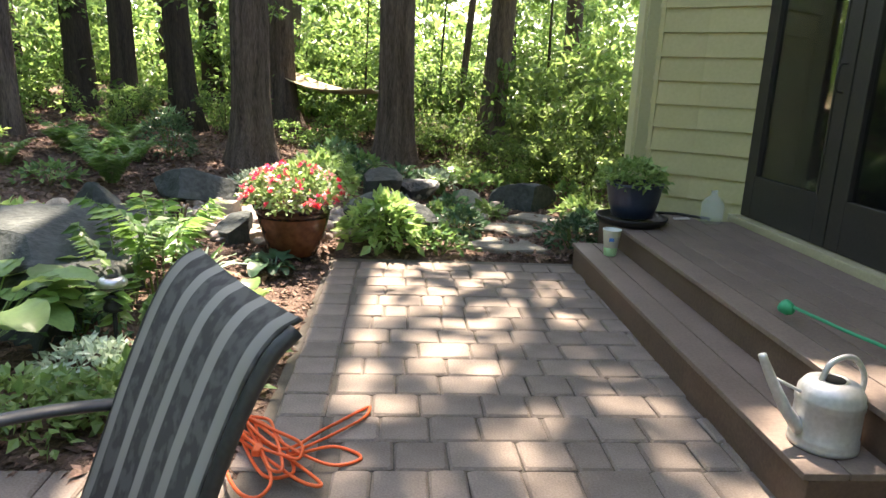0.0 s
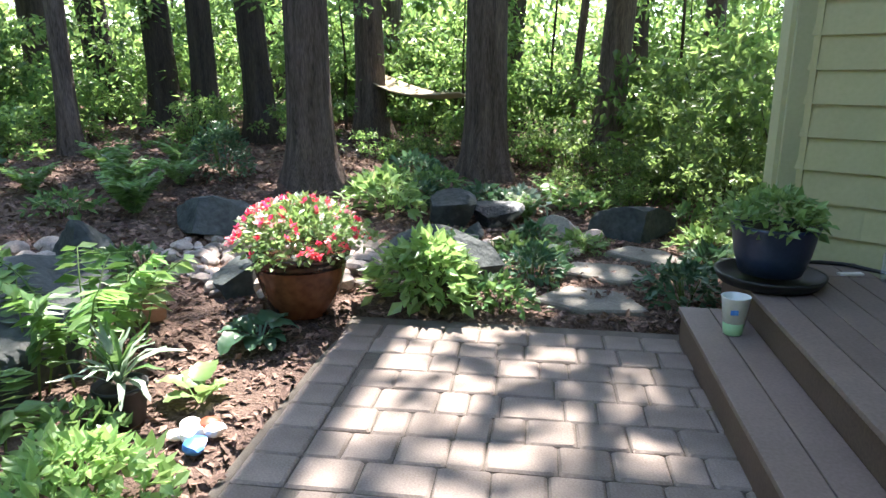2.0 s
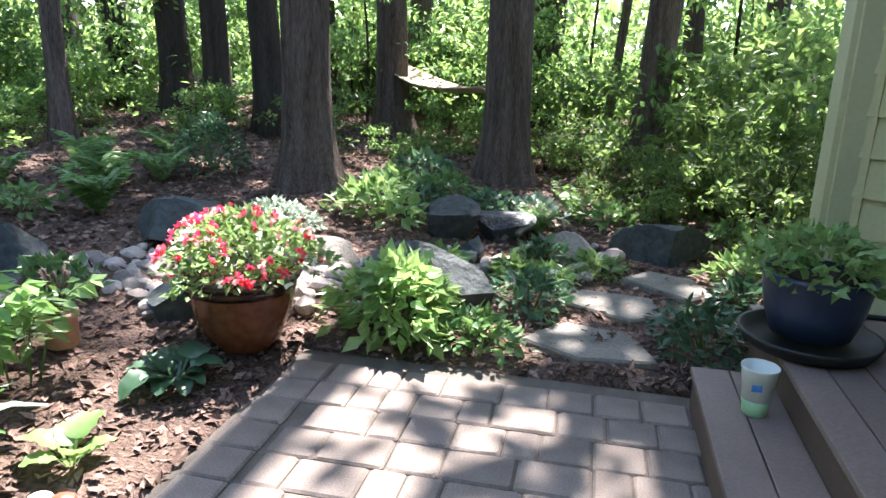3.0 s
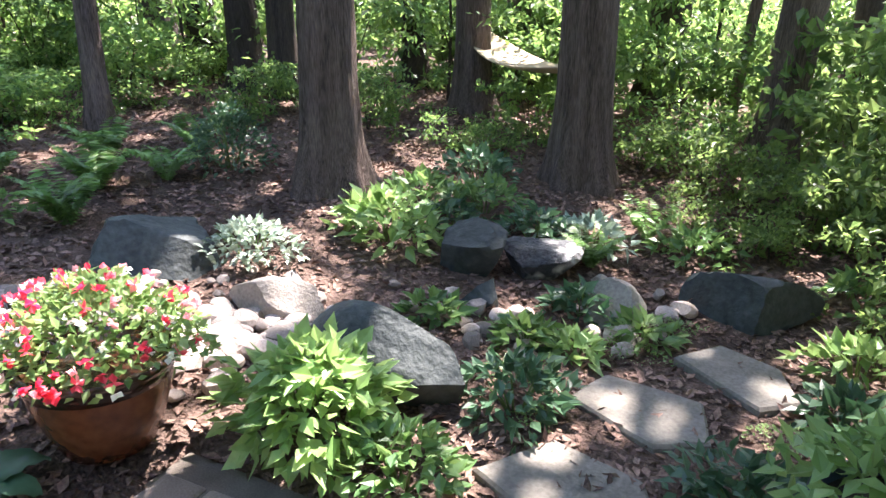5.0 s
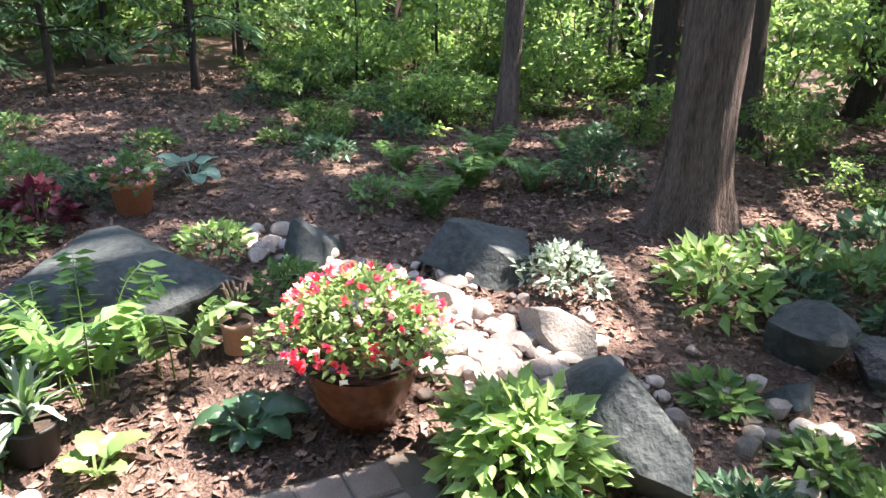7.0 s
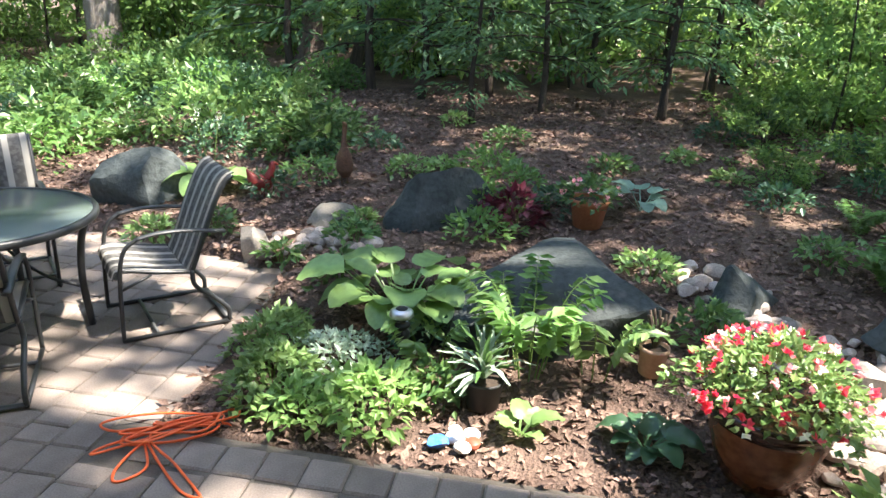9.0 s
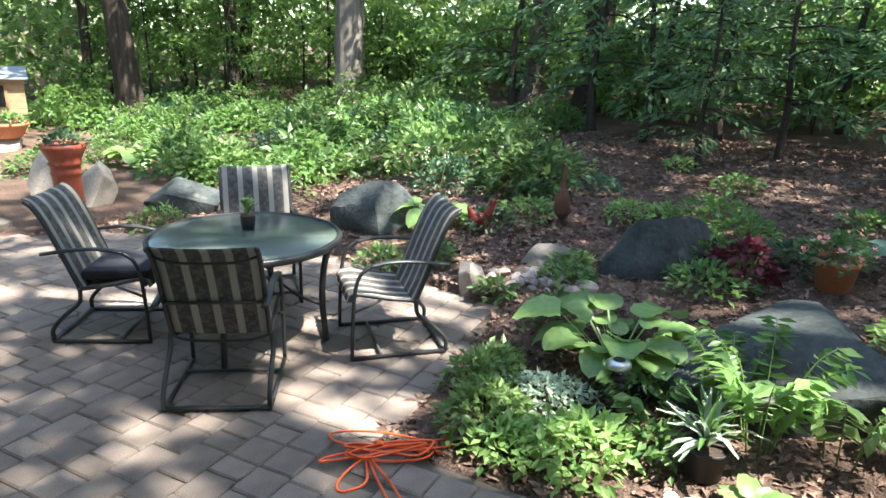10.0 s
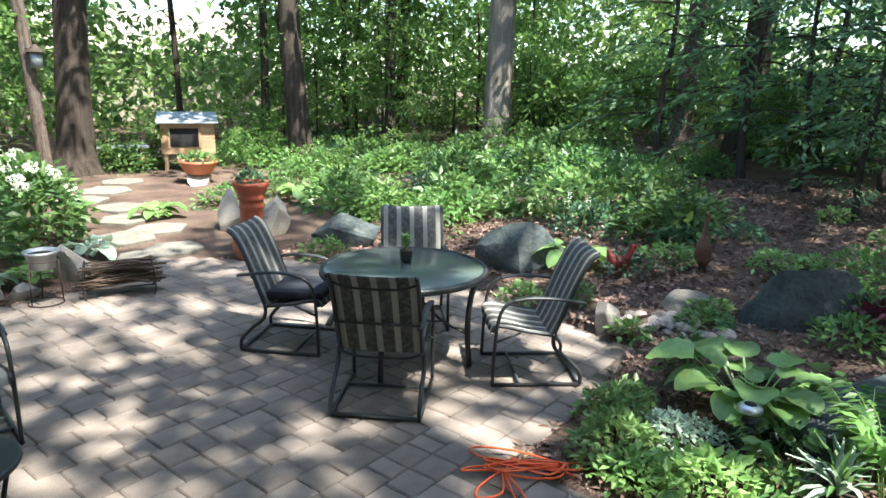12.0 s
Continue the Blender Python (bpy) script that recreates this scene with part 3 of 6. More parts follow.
# ---- trees ----
def trunk_mesh(rng, h, r, flare=1.5, segs=18, lean=(0, 0), rings=40, furrow=0.04, mat=M_BARK, bend=0.12):
    zs = np.concatenate([np.linspace(-0.25, 1.2, rings // 2, endpoint=False), np.linspace(1.2, h, rings - rings // 2)])
    ph = rng.uniform(0, 6, 4)
    verts = []
    for z in zs:
        zz = max(z, 0)
        rr = r * (1 - 0.62 * zz / h) * (1 + (flare - 1) * math.exp(-zz / 0.28))
        cx = lean[0] * zz + bend * math.sin(zz * 0.35 + ph[0]) - bend * math.sin(ph[0])
        cy = lean[1] * zz + bend * math.sin(zz * 0.31 + ph[1]) - bend * math.sin(ph[1])
        for k in range(segs):
            a = 2 * math.pi * k / segs
            lobes = 1 + 0.16 * math.exp(-zz / 0.35) * math.sin(5 * a + ph[2]) + 0.04 * math.sin(2 * a + ph[3] + zz * 0.4)
            f = 1 + furrow * noise.noise((math.cos(a) * 7, math.sin(a) * 7, z * 1.3 + ph[0])) + furrow * 0.7 * noise.noise((math.cos(a) * 17, math.sin(a) * 17, z * 2.2))
            verts.append((cx + rr * lobes * f * math.cos(a), cy + rr * lobes * f * math.sin(a), z))
    faces = [(i * segs + k, i * segs + (k + 1) % segs, (i + 1) * segs + (k + 1) % segs, (i + 1) * segs + k) for i in range(len(zs) - 1) for k in range(segs)]
    return mesh_of("trunk", verts, faces, mat, True)


def crown_mesh(rng, z0, z1, rad, count, per, size, mat):
    c, r = [], []
    for _ in range(count):
        f = rng.uniform(0, 1)
        w = rad * (0.45 + 0.75 * math.sin(math.pi * min(1, 0.15 + f * 0.85)))
        a, q = rng.uniform(0, 2 * math.pi), math.sqrt(rng.uniform(0.02, 1))
        c.append((w * q * math.cos(a), w * q * math.sin(a), z0 + f * (z1 - z0)))
        r.append(rng.uniform(0.45, 1.1))
    v, t = clumps(rng, c, r, per, size)
    return tri_mesh("crown", v, t, mat), c


def limb_meshes(cs, h, k=10):
    """Boughs from the trunk up to the first clumps of a crown."""
    out = []
    for c in cs[:k]:
        z = min(c[2] - 0.8, h * 0.95)
        out.append(tube(curve([(0, 0, z - 1.0), (c[0] * 0.4, c[1] * 0.4, z), (c[0], c[1], c[2])], 3), [0.09, 0.08, 0.07, 0.06, 0.045, 0.03, 0.02], 6))
    return out


rng = np.random.default_rng(21)
CROWNS = [crown_mesh(rng, 6.0, 14.0, 3.6, 21, 62, 0.34, M_CANOPY) for _ in range(4)]
BOUGHS = [limb_meshes(c, 13) for _, c in CROWNS]


# unseen crowns of the trees nearest the garden: kind, turn, spread to one side and height
# offsets and heights are fitted so that their shade dapples patio and beds
DAPPLE_CROWNS = {
    (-2.1, 7.66): (2, 3.23, 1.33, 0.13, 1.47),
    (-0.6, 9.15): (2, 4.19, 2.40, -1.57, 1.56),
    (-4.75, 7.6): (1, 1.77, 0.48, -2.40, 1.22),
    (-6.5, 10.6): (3, 3.56, -0.40, -2.40, 1.99),
    (-4.5, 9.9): (3, 1.01, -1.45, -0.17, 1.10),
    (0.75, 10.9): (3, 2.67, -0.88, -1.19, 1.10),
    (-2.5, 10.9): (1, 2.81, -1.81, 0.96, 1.30),}


def tree(x, y, r, lean=(0, 0), mat=M_BARK, fine=False, label="", crown=True, h=15, flare=1.5, bend=0.12):
    k, turn, dx, dy, tall = DAPPLE_CROWNS.get((x, y), (int(rng.integers(0, 4)), rng.uniform(0, 6.28), 0, 0, 1.0))
    h *= max(1.0, tall)
    tr = thing("tree", Matrix.Translation((x, y, ground_z(x, y))), label or "tall straight woodland tree with furrowed bark and a high leafy crown", "tree", "trees of the wood")
    part("trunk", trunk_mesh(rng, h, r, flare, 72 if fine else 16, lean, 150 if fine else 34, 0.055 if fine else 0.05, mat, bend), mat, tr)
    for nm, me in ([("crown", CROWNS[k][0])] if crown else []) + [("limb", b) for b in BOUGHS[k]]:
        o = part(nm, me, mat, tr)
        o.location = (lean[0] * 10 + (dx if nm == "crown" else dx * 0.5), lean[1] * 10 + (dy if nm == "crown" else dy * 0.5), 0)
        o.rotation_euler = (0, 0, turn)
        o.scale = (1.1, 1.1, tall)
    return tr


tree(-2.10, 7.66, 0.205, (0.004, 0.0), M_BARK, True, "stout tree with deeply furrowed grey-brown bark beside the boulders", flare=1.65, bend=0.03)
tree(-0.60, 9.15, 0.225, (0.004, 0.0), M_BARK, True, "stout tree with furrowed grey-brown bark holding a hammock", flare=1.5, bend=0.03)
tree(-10.6, -5.9, 0.33, (0.006, 0.004), M_BARK_PALE, False, "pale grey-barked tree lit by the sun at its foot", flare=1.25, bend=0.05)
for x, y, r, lx, ly, mt in ((-12.6, -2.3, 0.22, -0.03, 0.05, M_BARK), (-3.2, -11.4, 0.36, -0.02, 0.02, M_BARK_DARK), (-6.6, -13.4, 0.09, 0.03, -0.04, M_BARK_DARK), (-8.3, -12.0, 0.12, 0.02, -0.03, M_BARK_DARK),
                           (-7.6, -9.4, 0.27, 0.06, -0.08, M_BARK_DARK), (-10.6, -11.4, 0.08, 0, 0, M_BARK_DARK), (-9.9, -8.8, 0.14, 0.03, -0.03, M_BARK_DARK), (-0.9, -10.9, 0.14, 0.05, -0.02, M_BARK_DARK),
                           (-1.8, -8.7, 0.11, 0.02, 0.0, M_BARK), (-11.6, -0.6, 0.30, 0.0, 0.02, M_BARK_DARK), (-13.2, 3.1, 0.16, 0.0, 0.12, M_BARK_PALE), (-4.75, 7.6, 0.10, 0.0, 0.03, M_BARK),
                           (-6.5, 10.6, 0.22, -0.05, 0.0, M_BARK_DARK), (-5.1, 9.9, 0.20, -0.01, 0.0, M_BARK_DARK), (-4.5, 9.9, 0.17, -0.02, 0, M_BARK_DARK), (-3.5, 9.5, 0.19, 0.0, 0.0, M_BARK_DARK),
                           (-2.5, 10.9, 0.21, 0.0, 0.0, M_BARK), (0.75, 10.9, 0.20, 0.03, 0.0, M_BARK), (0.25, 11.7, 0.06, 0.04, 0, M_BARK), (-7.9, 11.0, 0.24, -0.03, 0, M_BARK_DARK),
                           (-3.9, 11.9, 0.17, 0, 0, M_BARK_DARK), (-2.9, 13.0, 0.2, 0.01, 0, M_BARK), (-0.9, 13.6, 0.28, 0.01, 0, M_BARK_DARK), (-9.4, 8.0, 0.15, 0, 0.02, M_BARK_DARK),
                           (-11.5, 6.3, 0.2, 0, 0, M_BARK_DARK), (2.6, 14.5, 0.2, 0, 0, M_BARK_DARK), (4.5, 13, 0.22, 0, 0, M_BARK_DARK), (1.6, 17, 0.2, 0, 0, M_BARK_DARK), (-6.0, 15.5, 0.22, 0, 0, M_BARK_DARK),
                           (-15.5, -9.5, 0.25, 0, 0, M_BARK_DARK), (-13.8, -12.5, 0.2, 0, 0, M_BARK_DARK), (1.5, -13, 0.2, 0, 0, M_BARK_DARK), (3.4, -9.5, 0.22, 0, 0, M_BARK_DARK), (-16, 1.0, 0.25, 0, 0, M_BARK_DARK)):
    # the remaining trees go without crowns so that sun reaches the undergrowth
    tree(x, y, r, (lx, ly), mt, crown=(x < -11 or y < -8.5 or (x, y) in DAPPLE_CROWNS))

# understory: bushes, saplings and evergreens
BUSH = []
for k in range(4):
    c = [(rng.normal() * 0.55, rng.normal() * 0.55, rng.uniform(0.15, 1.5)) for _ in range(26)]
    v, t = clumps(rng, c, rng.uniform(0.2, 0.45, 26), 40, 0.145, 0.55, 0.25, 0.45)
    BUSH.append(tri_mesh("bush", v, t, M_UNDER))
BUSH_STEM = [tube(curve([(0.03 * k, 0, -0.05), (0.1 * math.cos(k * 2.1), 0.1 * math.sin(k * 2.1), 0.5), (0.35 * math.cos(k * 2.1), 0.35 * math.sin(k * 2.1), 1.2)], 3), [0.016, 0.015, 0.014, 0.012, 0.010, 0.008, 0.006], 6) for k in range(3)]
SAP = []
for k in range(4):
    c = [(rng.normal() * 0.85, rng.normal() * 0.85, rng.uniform(0.8, 6.0)) for _ in range(64)]
    v, t = clumps(rng, c, rng.uniform(0.3, 0.75, 64), 40, 0.15, 0.5, 0.3, 0.3)
    SAP.append(tri_mesh("foliage", v, t, M_UNDER))
SAP_STEM = [tube(curve([(0, 0, -0.1), (0.05, 0.03, 1.5), (-0.06, 0.1, 3.5), (0.05, 0.0, 6.0)], 4), list(np.linspace(0.035, 0.008, 13)), 7) for _ in range(2)]
YEW, YEW_LIMB = [], []
for k in range(3):
    # flat drooping sprays in tiers on side branches
    leaves, wood = [], []
    for j in range(34):
        z = 0.75 + 5.0 * (j / 33) ** 1.1 + rng.uniform(-0.12, 0.12)
        ln = 1.9 * (1 - 0.11 * z) * rng.uniform(0.65, 1.1)
        a = j * 2.4 + rng.uniform(-0.5, 0.5)
        fw, sd = np.array([math.cos(a), math.sin(a), 0]), np.array([-math.sin(a), math.cos(a), 0])
        rise, fall = rng.uniform(0.05, 0.3), rng.uniform(0.25, 0.5)
        n = 64
        f = rng.uniform(0.18, 1.0, n) ** 0.8
        side = rng.uniform(-1, 1, n)
        p = (np.outer(f * ln, fw) + np.outer(side * 0.36 * ln * np.sin(np.pi * (0.15 + 0.8 * f)), sd)
             + np.outer(z + ln * (rise * f - fall * f ** 2) - 0.12 * np.abs(side) * ln * 0.5 + rng.normal(size=n) * 0.03, np.array([0, 0, 1.0])))
        out = fw * 0.8 + np.outer(np.sign(side) * 0.55, sd) + np.array([0, 0, -0.3])
        leaves.append(leaf_arrays(rng, p, out, rng.uniform(0.10, 0.22, n), 0.30, 0.03, 0.22, 0.15))
        wood.append(tube([tuple(fw * ln * q + np.array([0, 0, z + ln * (rise * q - fall * q * q)])) for q in (0, 0.3, 0.6, 0.9)], [0.018, 0.014, 0.009, 0.004], 5))
    v, t = join(*leaves)
    YEW.append(tri_mesh("foliage", v, t, M_YEW))
    YEW_LIMB.append(wood)


# same shrubs in M_FAR leaves, a colour standing in for sun on them
BUSH_SUNLIT = []
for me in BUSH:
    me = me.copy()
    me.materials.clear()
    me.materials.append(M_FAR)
    BUSH_SUNLIT.append(me)


def hides(x, y, clear=1.3):
    """Whether a plant here would stand in front of one of the trunks that show down to the ground."""
    for tx, ty in ((-10.6, -5.9), (-12.6, -2.3), (-7.6, -9.4), (-3.2, -11.4), (-5.5, -10.9)):
        d = Vector((tx - 1.84, ty - 3.85))
        p = Vector((x - 1.84, y - 3.85))
        f = p.dot(d) / d.length_squared
        if 0.3 < f < 1.02 and (p - d * f).length < clear:
            return True
    return False


def bush(x, y, s, k=None, mat=None, hz=1.0, label="leafy green woodland shrub", group="woodland shrubs"):
    th = thing("shrub", Matrix.Translation((x, y, ground_z(x, y) - 0.05)) @ Matrix.Rotation(rng.uniform(0, 6.28), 4, "Z"), label, "shrub", group)
    # shrubs on the house side take the copies coloured as sunlit
    part("foliage", (BUSH_SUNLIT if x > 0.2 and y > 7 else BUSH)[int(rng.integers(0, 4))], M_UNDER, th).scale = (s, s, s * hz)
    for k in range(3):
        part("stem", BUSH_STEM[k], M_BARK_DARK, th).scale = (s, s, s * hz)
    return th


def sapling(x, y, s):
    th = thing("sapling", Matrix.Translation((x, y, ground_z(x, y))) @ Matrix.Rotation(rng.uniform(0, 6.28), 4, "Z"), "slender young tree with loose green foliage", "sapling", "young trees of the wood")
    for nm, me, mt in (("stem", SAP_STEM[int(rng.integers(0, 2))], M_BARK_DARK), ("foliage", SAP[int(rng.integers(0, 4))], M_UNDER)):
        o = part(nm, me, mt, th)
        o.scale = (s, s, s)


def evergreen(x, y, s):
    th = thing("evergreen", Matrix.Translation((x, y, ground_z(x, y))) @ Matrix.Rotation(rng.uniform(0, 6.28), 4, "Z"), "dark blue-green evergreen with drooping boughs and a bare stem", "evergreen", "evergreens behind the beds")
    o = part("stem", tube(curve([(0, 0, -0.1), (0.04, 0.05, 0.9), (-0.08, 0.0, 2.4), (0, 0.05, 5.2)], 4), list(np.linspace(0.075, 0.015, 13)), 8), M_BARK_DARK, th)
    o.scale = (s, s, s)
    k = int(rng.integers(0, 3))
    for nm, me in [("foliage", YEW[k])] + [("limb", b) for b in YEW_LIMB[k]]:
        part(nm, me, M_BARK_DARK, th).scale = (s, s, s)


for x, y, s in ((-9.9, -1.5, 1.15), (-9.1, 0.3, 1.15), (-8.5, 1.3, 0.9), (-8.9, 2.3, 1.0), (-7.9, 3.2, 0.8), (-7.7, 4.8, 0.8), (-10.8, 1.0, 1.1), (-10.3, 3.8, 1.0), (-9.4, 5.6, 0.8), (-12.0, -0.9, 1.1), (-7.0, 2.4, 0.62), (-11.0, 5.0, 1.1)):
    evergreen(x, y, s)
for _ in range(150):
    # the belt of green behind the beds, thinner near and denser far off
    a = rng.uniform(-0.62, 2.75)
    d = rng.uniform(0, 9)
    if a < 0.62:
        x, y = rng.uniform(-9, 7.5), 11.6 + d
    else:
        x, y = -9.5 - d, rng.uniform(-9, 12)
    if hides(x, y) or (x > -1 and y > 10 and rng.uniform() < 0.45):
        continue
    if rng.uniform() < 0.35:
        sapling(x, y, rng.uniform(0.6, 1.1))
    else:
        bush(x, y, rng.uniform(0.7, 1.4))
for x, y, s in ((1.9, 8.6, 0.6), (2.6, 9.4, 0.9), (1.6, 10.0, 0.8), (3.4, 9.0, 1.0), (2.2, 11.2, 1.2), (1.3, 11.6, 0.9), (3.8, 11.0, 1.3), (0.7, 12.2, 0.9), (-0.2, 11.6, 0.7), (-1.5, 12.0, 0.8), (1.75, 7.6, 0.42),
                (-3.4, 12.2, 0.9), (-4.6, 11.4, 0.8), (-5.6, 10.6, 0.8), (-6.6, 9.6, 0.9), (-7.2, 8.6, 0.8), (-8.2, 7.4, 0.8), (-5.6, 8.6, 0.55), (-8.6, 6.4, 0.7), (-4.0, 8.7, 0.4), (-2.9, 9.3, 0.42), (-1.5, 10.2, 0.45),
                (0.35, 9.6, 0.4), (1.2, 9.0, 0.4)):
    bush(x, y, s)
for x, y, s in ((3.2, 10.4, 0.9), (0.0, 12.3, 0.8), (-3.0, 11.2, 0.7), (-5.9, 9.7, 0.7), (-7.3, 7.9, 0.65), (-6.8, 6.6, 0.55), (1.9, 12.4, 1.0), (-1.2, 11.2, 0.6),
                (-9.6, -8.6, 0.8), (-8.9, -10.6, 0.9), (-2.2, -12.8, 0.9), (-0.4, -9.9, 0.9), (1.0, -9.4, 0.9), (-11.4, -8.0, 0.9), (-12.2, -6.0, 0.9), (-10.9, -10.2, 1.0), (2.6, -8.0, 0.9),
                (-2.6, -15, 1.6), (-0.5, -13.5, 1.5), (0.8, -11.5, 1.4), (-9.5, -13, 1.5), (-11.5, -12, 1.5), (2.2, -11, 1.4), (-13, -8.5, 1.5)):
    if not hides(x, y, 0.6 + 1.2 * s):
        sapling(x, y, s)

for _ in range(46):
    x, y = rng.uniform(-9.3, -4.6), rng.uniform(5.6, 11.2)
    if x + (y - 5.6) * 0.3 > -4.2:
        continue
    bush(x, y, rng.uniform(0.28, 0.55), hz=0.8, label="low leafy green woodland shrub in the mulch")
for x, y, s in ((-3.2, 10.1, 0.4), (-1.9, 9.4, 0.3), (-1.4, 9.3, 0.28), (0.1, 10.3, 0.5), (0.7, 9.7, 0.4), (1.5, 9.4, 0.5), (1.0, 8.5, 0.3), (-1.1, 10.6, 0.45), (-4.1, 9.2, 0.4), (1.9, 9.2, 0.55), (-0.3, 10.0, 0.35), (0.45, 8.9, 0.26)):
    bush(x, y, s, hz=0.9)

# far woods all round
rng = np.random.default_rng(5)
n = 105000
a = rng.uniform(0, 2 * math.pi, n)
rad = rng.uniform(19, 44, n)
hgt = rng.uniform(0, 1, n) ** 1.2 * np.where(np.sin(a) > 0.25, 2.2 + rad * 0.13, 3.5 + rad * 0.22)
dens = np.array([noise.noise((math.cos(q) * r * 0.35, math.sin(q) * r * 0.35, h * 0.45)) for q, r, h in zip(a, rad, hgt)])
south = (np.abs(a - math.atan2(-0.9, -0.44) - 2 * math.pi) < 0.13) & (hgt > 3.4)
keep = (dens > -0.22) & ~(south & (rng.uniform(size=n) < 0.93)) & ~((np.cos(a) > 0.2) & (np.sin(a) < 0.3) & (rad < 30))
pos = np.stack([rad * np.cos(a), rad * np.sin(a), hgt + np.array([ground_z(r * math.cos(q), r * math.sin(q)) for q, r in zip(a, rad)])], 1)[keep]
v, t = leaf_arrays(rng, pos, rng.normal(size=pos.shape), rng.uniform(0.25, 0.6, len(pos)), 0.6, 0.1, 0.2, 0.2)
m = 46000
a = rng.uniform(radians(-165), radians(-82), m)
rad = rng.uniform(17, 30, m)
hgt = rng.uniform(0.3, 11, m)
gap = (np.abs(a - math.atan2(-0.9, -0.44)) < 0.09) & (hgt > 3.6)
lump = np.array([noise.noise((math.cos(q) * r * 0.5, math.sin(q) * r * 0.5, h * 0.5)) for q, r, h in zip(a, rad, hgt)])
keep = ~gap & (lump > -0.12)
pos = np.stack([rad * np.cos(a), rad * np.sin(a), hgt], 1)[keep]
v, t = join((v, t), leaf_arrays(rng, pos, rng.normal(size=pos.shape), rng.uniform(0.2, 0.42, len(pos)), 0.6, 0.1, 0.2, 0.2))
single("far_woods", tri_mesh("far_woods", v, t, M_FAR), Matrix(), "dense sunlit woods in the distance", "woods", kind="stuff")

# ---- rocks ----
def rock_mesh(seed, sx, sy, sz, mat, cuts=9, sub=3, rough=0.05):
    """A broken boulder: a ball cut by planes, then roughened."""
    r = np.random.default_rng(seed)
    bm = bmesh.new()
    bmesh.ops.create_icosphere(bm, subdivisions=sub, radius=1)
    planes = [(norm(r.normal(size=3) * np.array([1, 1, 0.8])), r.uniform(0.42, 0.74)) for _ in range(cuts)]
    for v in bm.verts:
        p = np.array(v.co)
        for nrm, d in planes:
            q = p @ nrm
            if q > d:
                p = p - nrm * (q - d)
        k = 1 + rough * 1.3 * noise.noise(Vector(p * 2.2 + seed)) + rough * 0.7 * noise.noise(Vector(p * 6 + seed)) + rough * 0.2 * noise.noise(Vector(p * 13 + seed))
        v.co = Vector((p[0] * sx * k, p[1] * sy * k, p[2] * sz * k))
    me = bpy.data.meshes.new("rock")
    bm.to_mesh(me)
    bm.free()
    me.materials.append(mat)
    me.polygons.foreach_set("use_smooth", [True] * len(me.polygons))
    me.set_sharp_from_angle(angle=radians(24))
    return me


def boulder(x, y, sx, sy, sz, rz=0, tilt=0, sink=0.25, seed=1, mat=None, label="angular dark grey-green boulder set in the mulch", name="boulder", cuts=9, z=None):
    m = Matrix.Translation((x, y, (ground_z(x, y) if z is None else z) + sz * (0.26 - 0.8 * sink))) @ pose(0, 0, 0, tilt, 0, rz)
    return single(name, rock_mesh(seed, sx / 1.55, sy / 1.55, sz / 1.5, mat or M_BOULDER, cuts + 5, 4, 0.045), m, label, "boulder", "garden boulders")


boulder(-2.15, 6.08, 0.72, 0.95, 0.42, 35, -12, 0.2, 3, label="flat-topped dark grey-green slab boulder beside silvery ground cover", cuts=12)
boulder(-0.64, 7.12, 0.50, 0.42, 0.40, 20, 0, 0.2, 5)
boulder(-0.27, 7.38, 0.50, 0.42, 0.37, 50, 0, 0.2, 8, M_BLACK_WHITE, label="angular black and white boulder in the mulch")
boulder(-0.36, 5.88, 0.86, 0.52, 0.50, -12, 8, 0.22, 12, label="dark blue-grey boulder behind a leafy astilbe")
boulder(-2.55, 5.02, 0.46, 0.72, 0.40, 40, 0, 0.25, 15)
boulder(-2.16, 3.78, 1.10, 1.78, 0.76, 8, 0, 0.18, 18, label="very large dark grey-green boulder in the flower bed")
boulder(-3.68, 2.70, 0.55, 0.92, 0.68, 10, 0, 0.2, 22)
boulder(-3.78, -0.10, 0.62, 0.90, 0.68, 10, 0, 0.22, 25, label="large dark boulder behind the patio table")
boulder(-3.40, -2.75, 0.62, 0.92, 0.60, 30, 0, 0.2, 29)
boulder(-2.75, -4.35, 0.42, 0.45, 0.85, 10, 0, 0.2, 31, M_ROCK_PALE, "pale grey upright boulder behind a clay column planter")
boulder(-2.95, -3.75, 0.40, 0.45, 0.70, 60, 0, 0.2, 34, M_ROCK_PALE, "pale grey boulder behind a clay column planter")
boulder(0.98, 7.52, 0.66, 0.50, 0.38, -25, 6, 0.2, 37, label="long grey boulder at the end of the stepping stones")
boulder(-1.52, 5.02, 0.34, 0.30, 0.30, 10, 0, 0.2, 41, label="small dark rock next to the flower pot")
boulder(0.28, 7.05, 0.32, 0.30, 0.30, 0, 0, 0.2, 43, M_ROCK_PALE, "rounded tan rock in the mulch")
boulder(-0.35, 6.75, 0.26, 0.22, 0.22, 0, 0, 0.2, 44, label="small dark rock in the mulch")
boulder(-1.15, 5.98, 0.52, 0.30, 0.26, 20, 0, 0.2, 46, M_ROCK_PALE, "pale wedge-shaped rock in the dry creek")
boulder(-1.75, 5.60, 0.34, 0.28, 0.20, 20, 0, 0.2, 47, M_ROCK_PALE, "flat brownish rock in the dry creek")
boulder(-2.88, 1.45, 0.24, 0.30, 0.34, 0, 0, 0.2, 49, M_ROCK_PALE, "small grey rock at the patio's edge")
boulder(-3.55, 1.85, 0.40, 0.50, 0.18, 0, 0, 0.2, 50, M_FLAG, "flat weathered stone in the mulch")
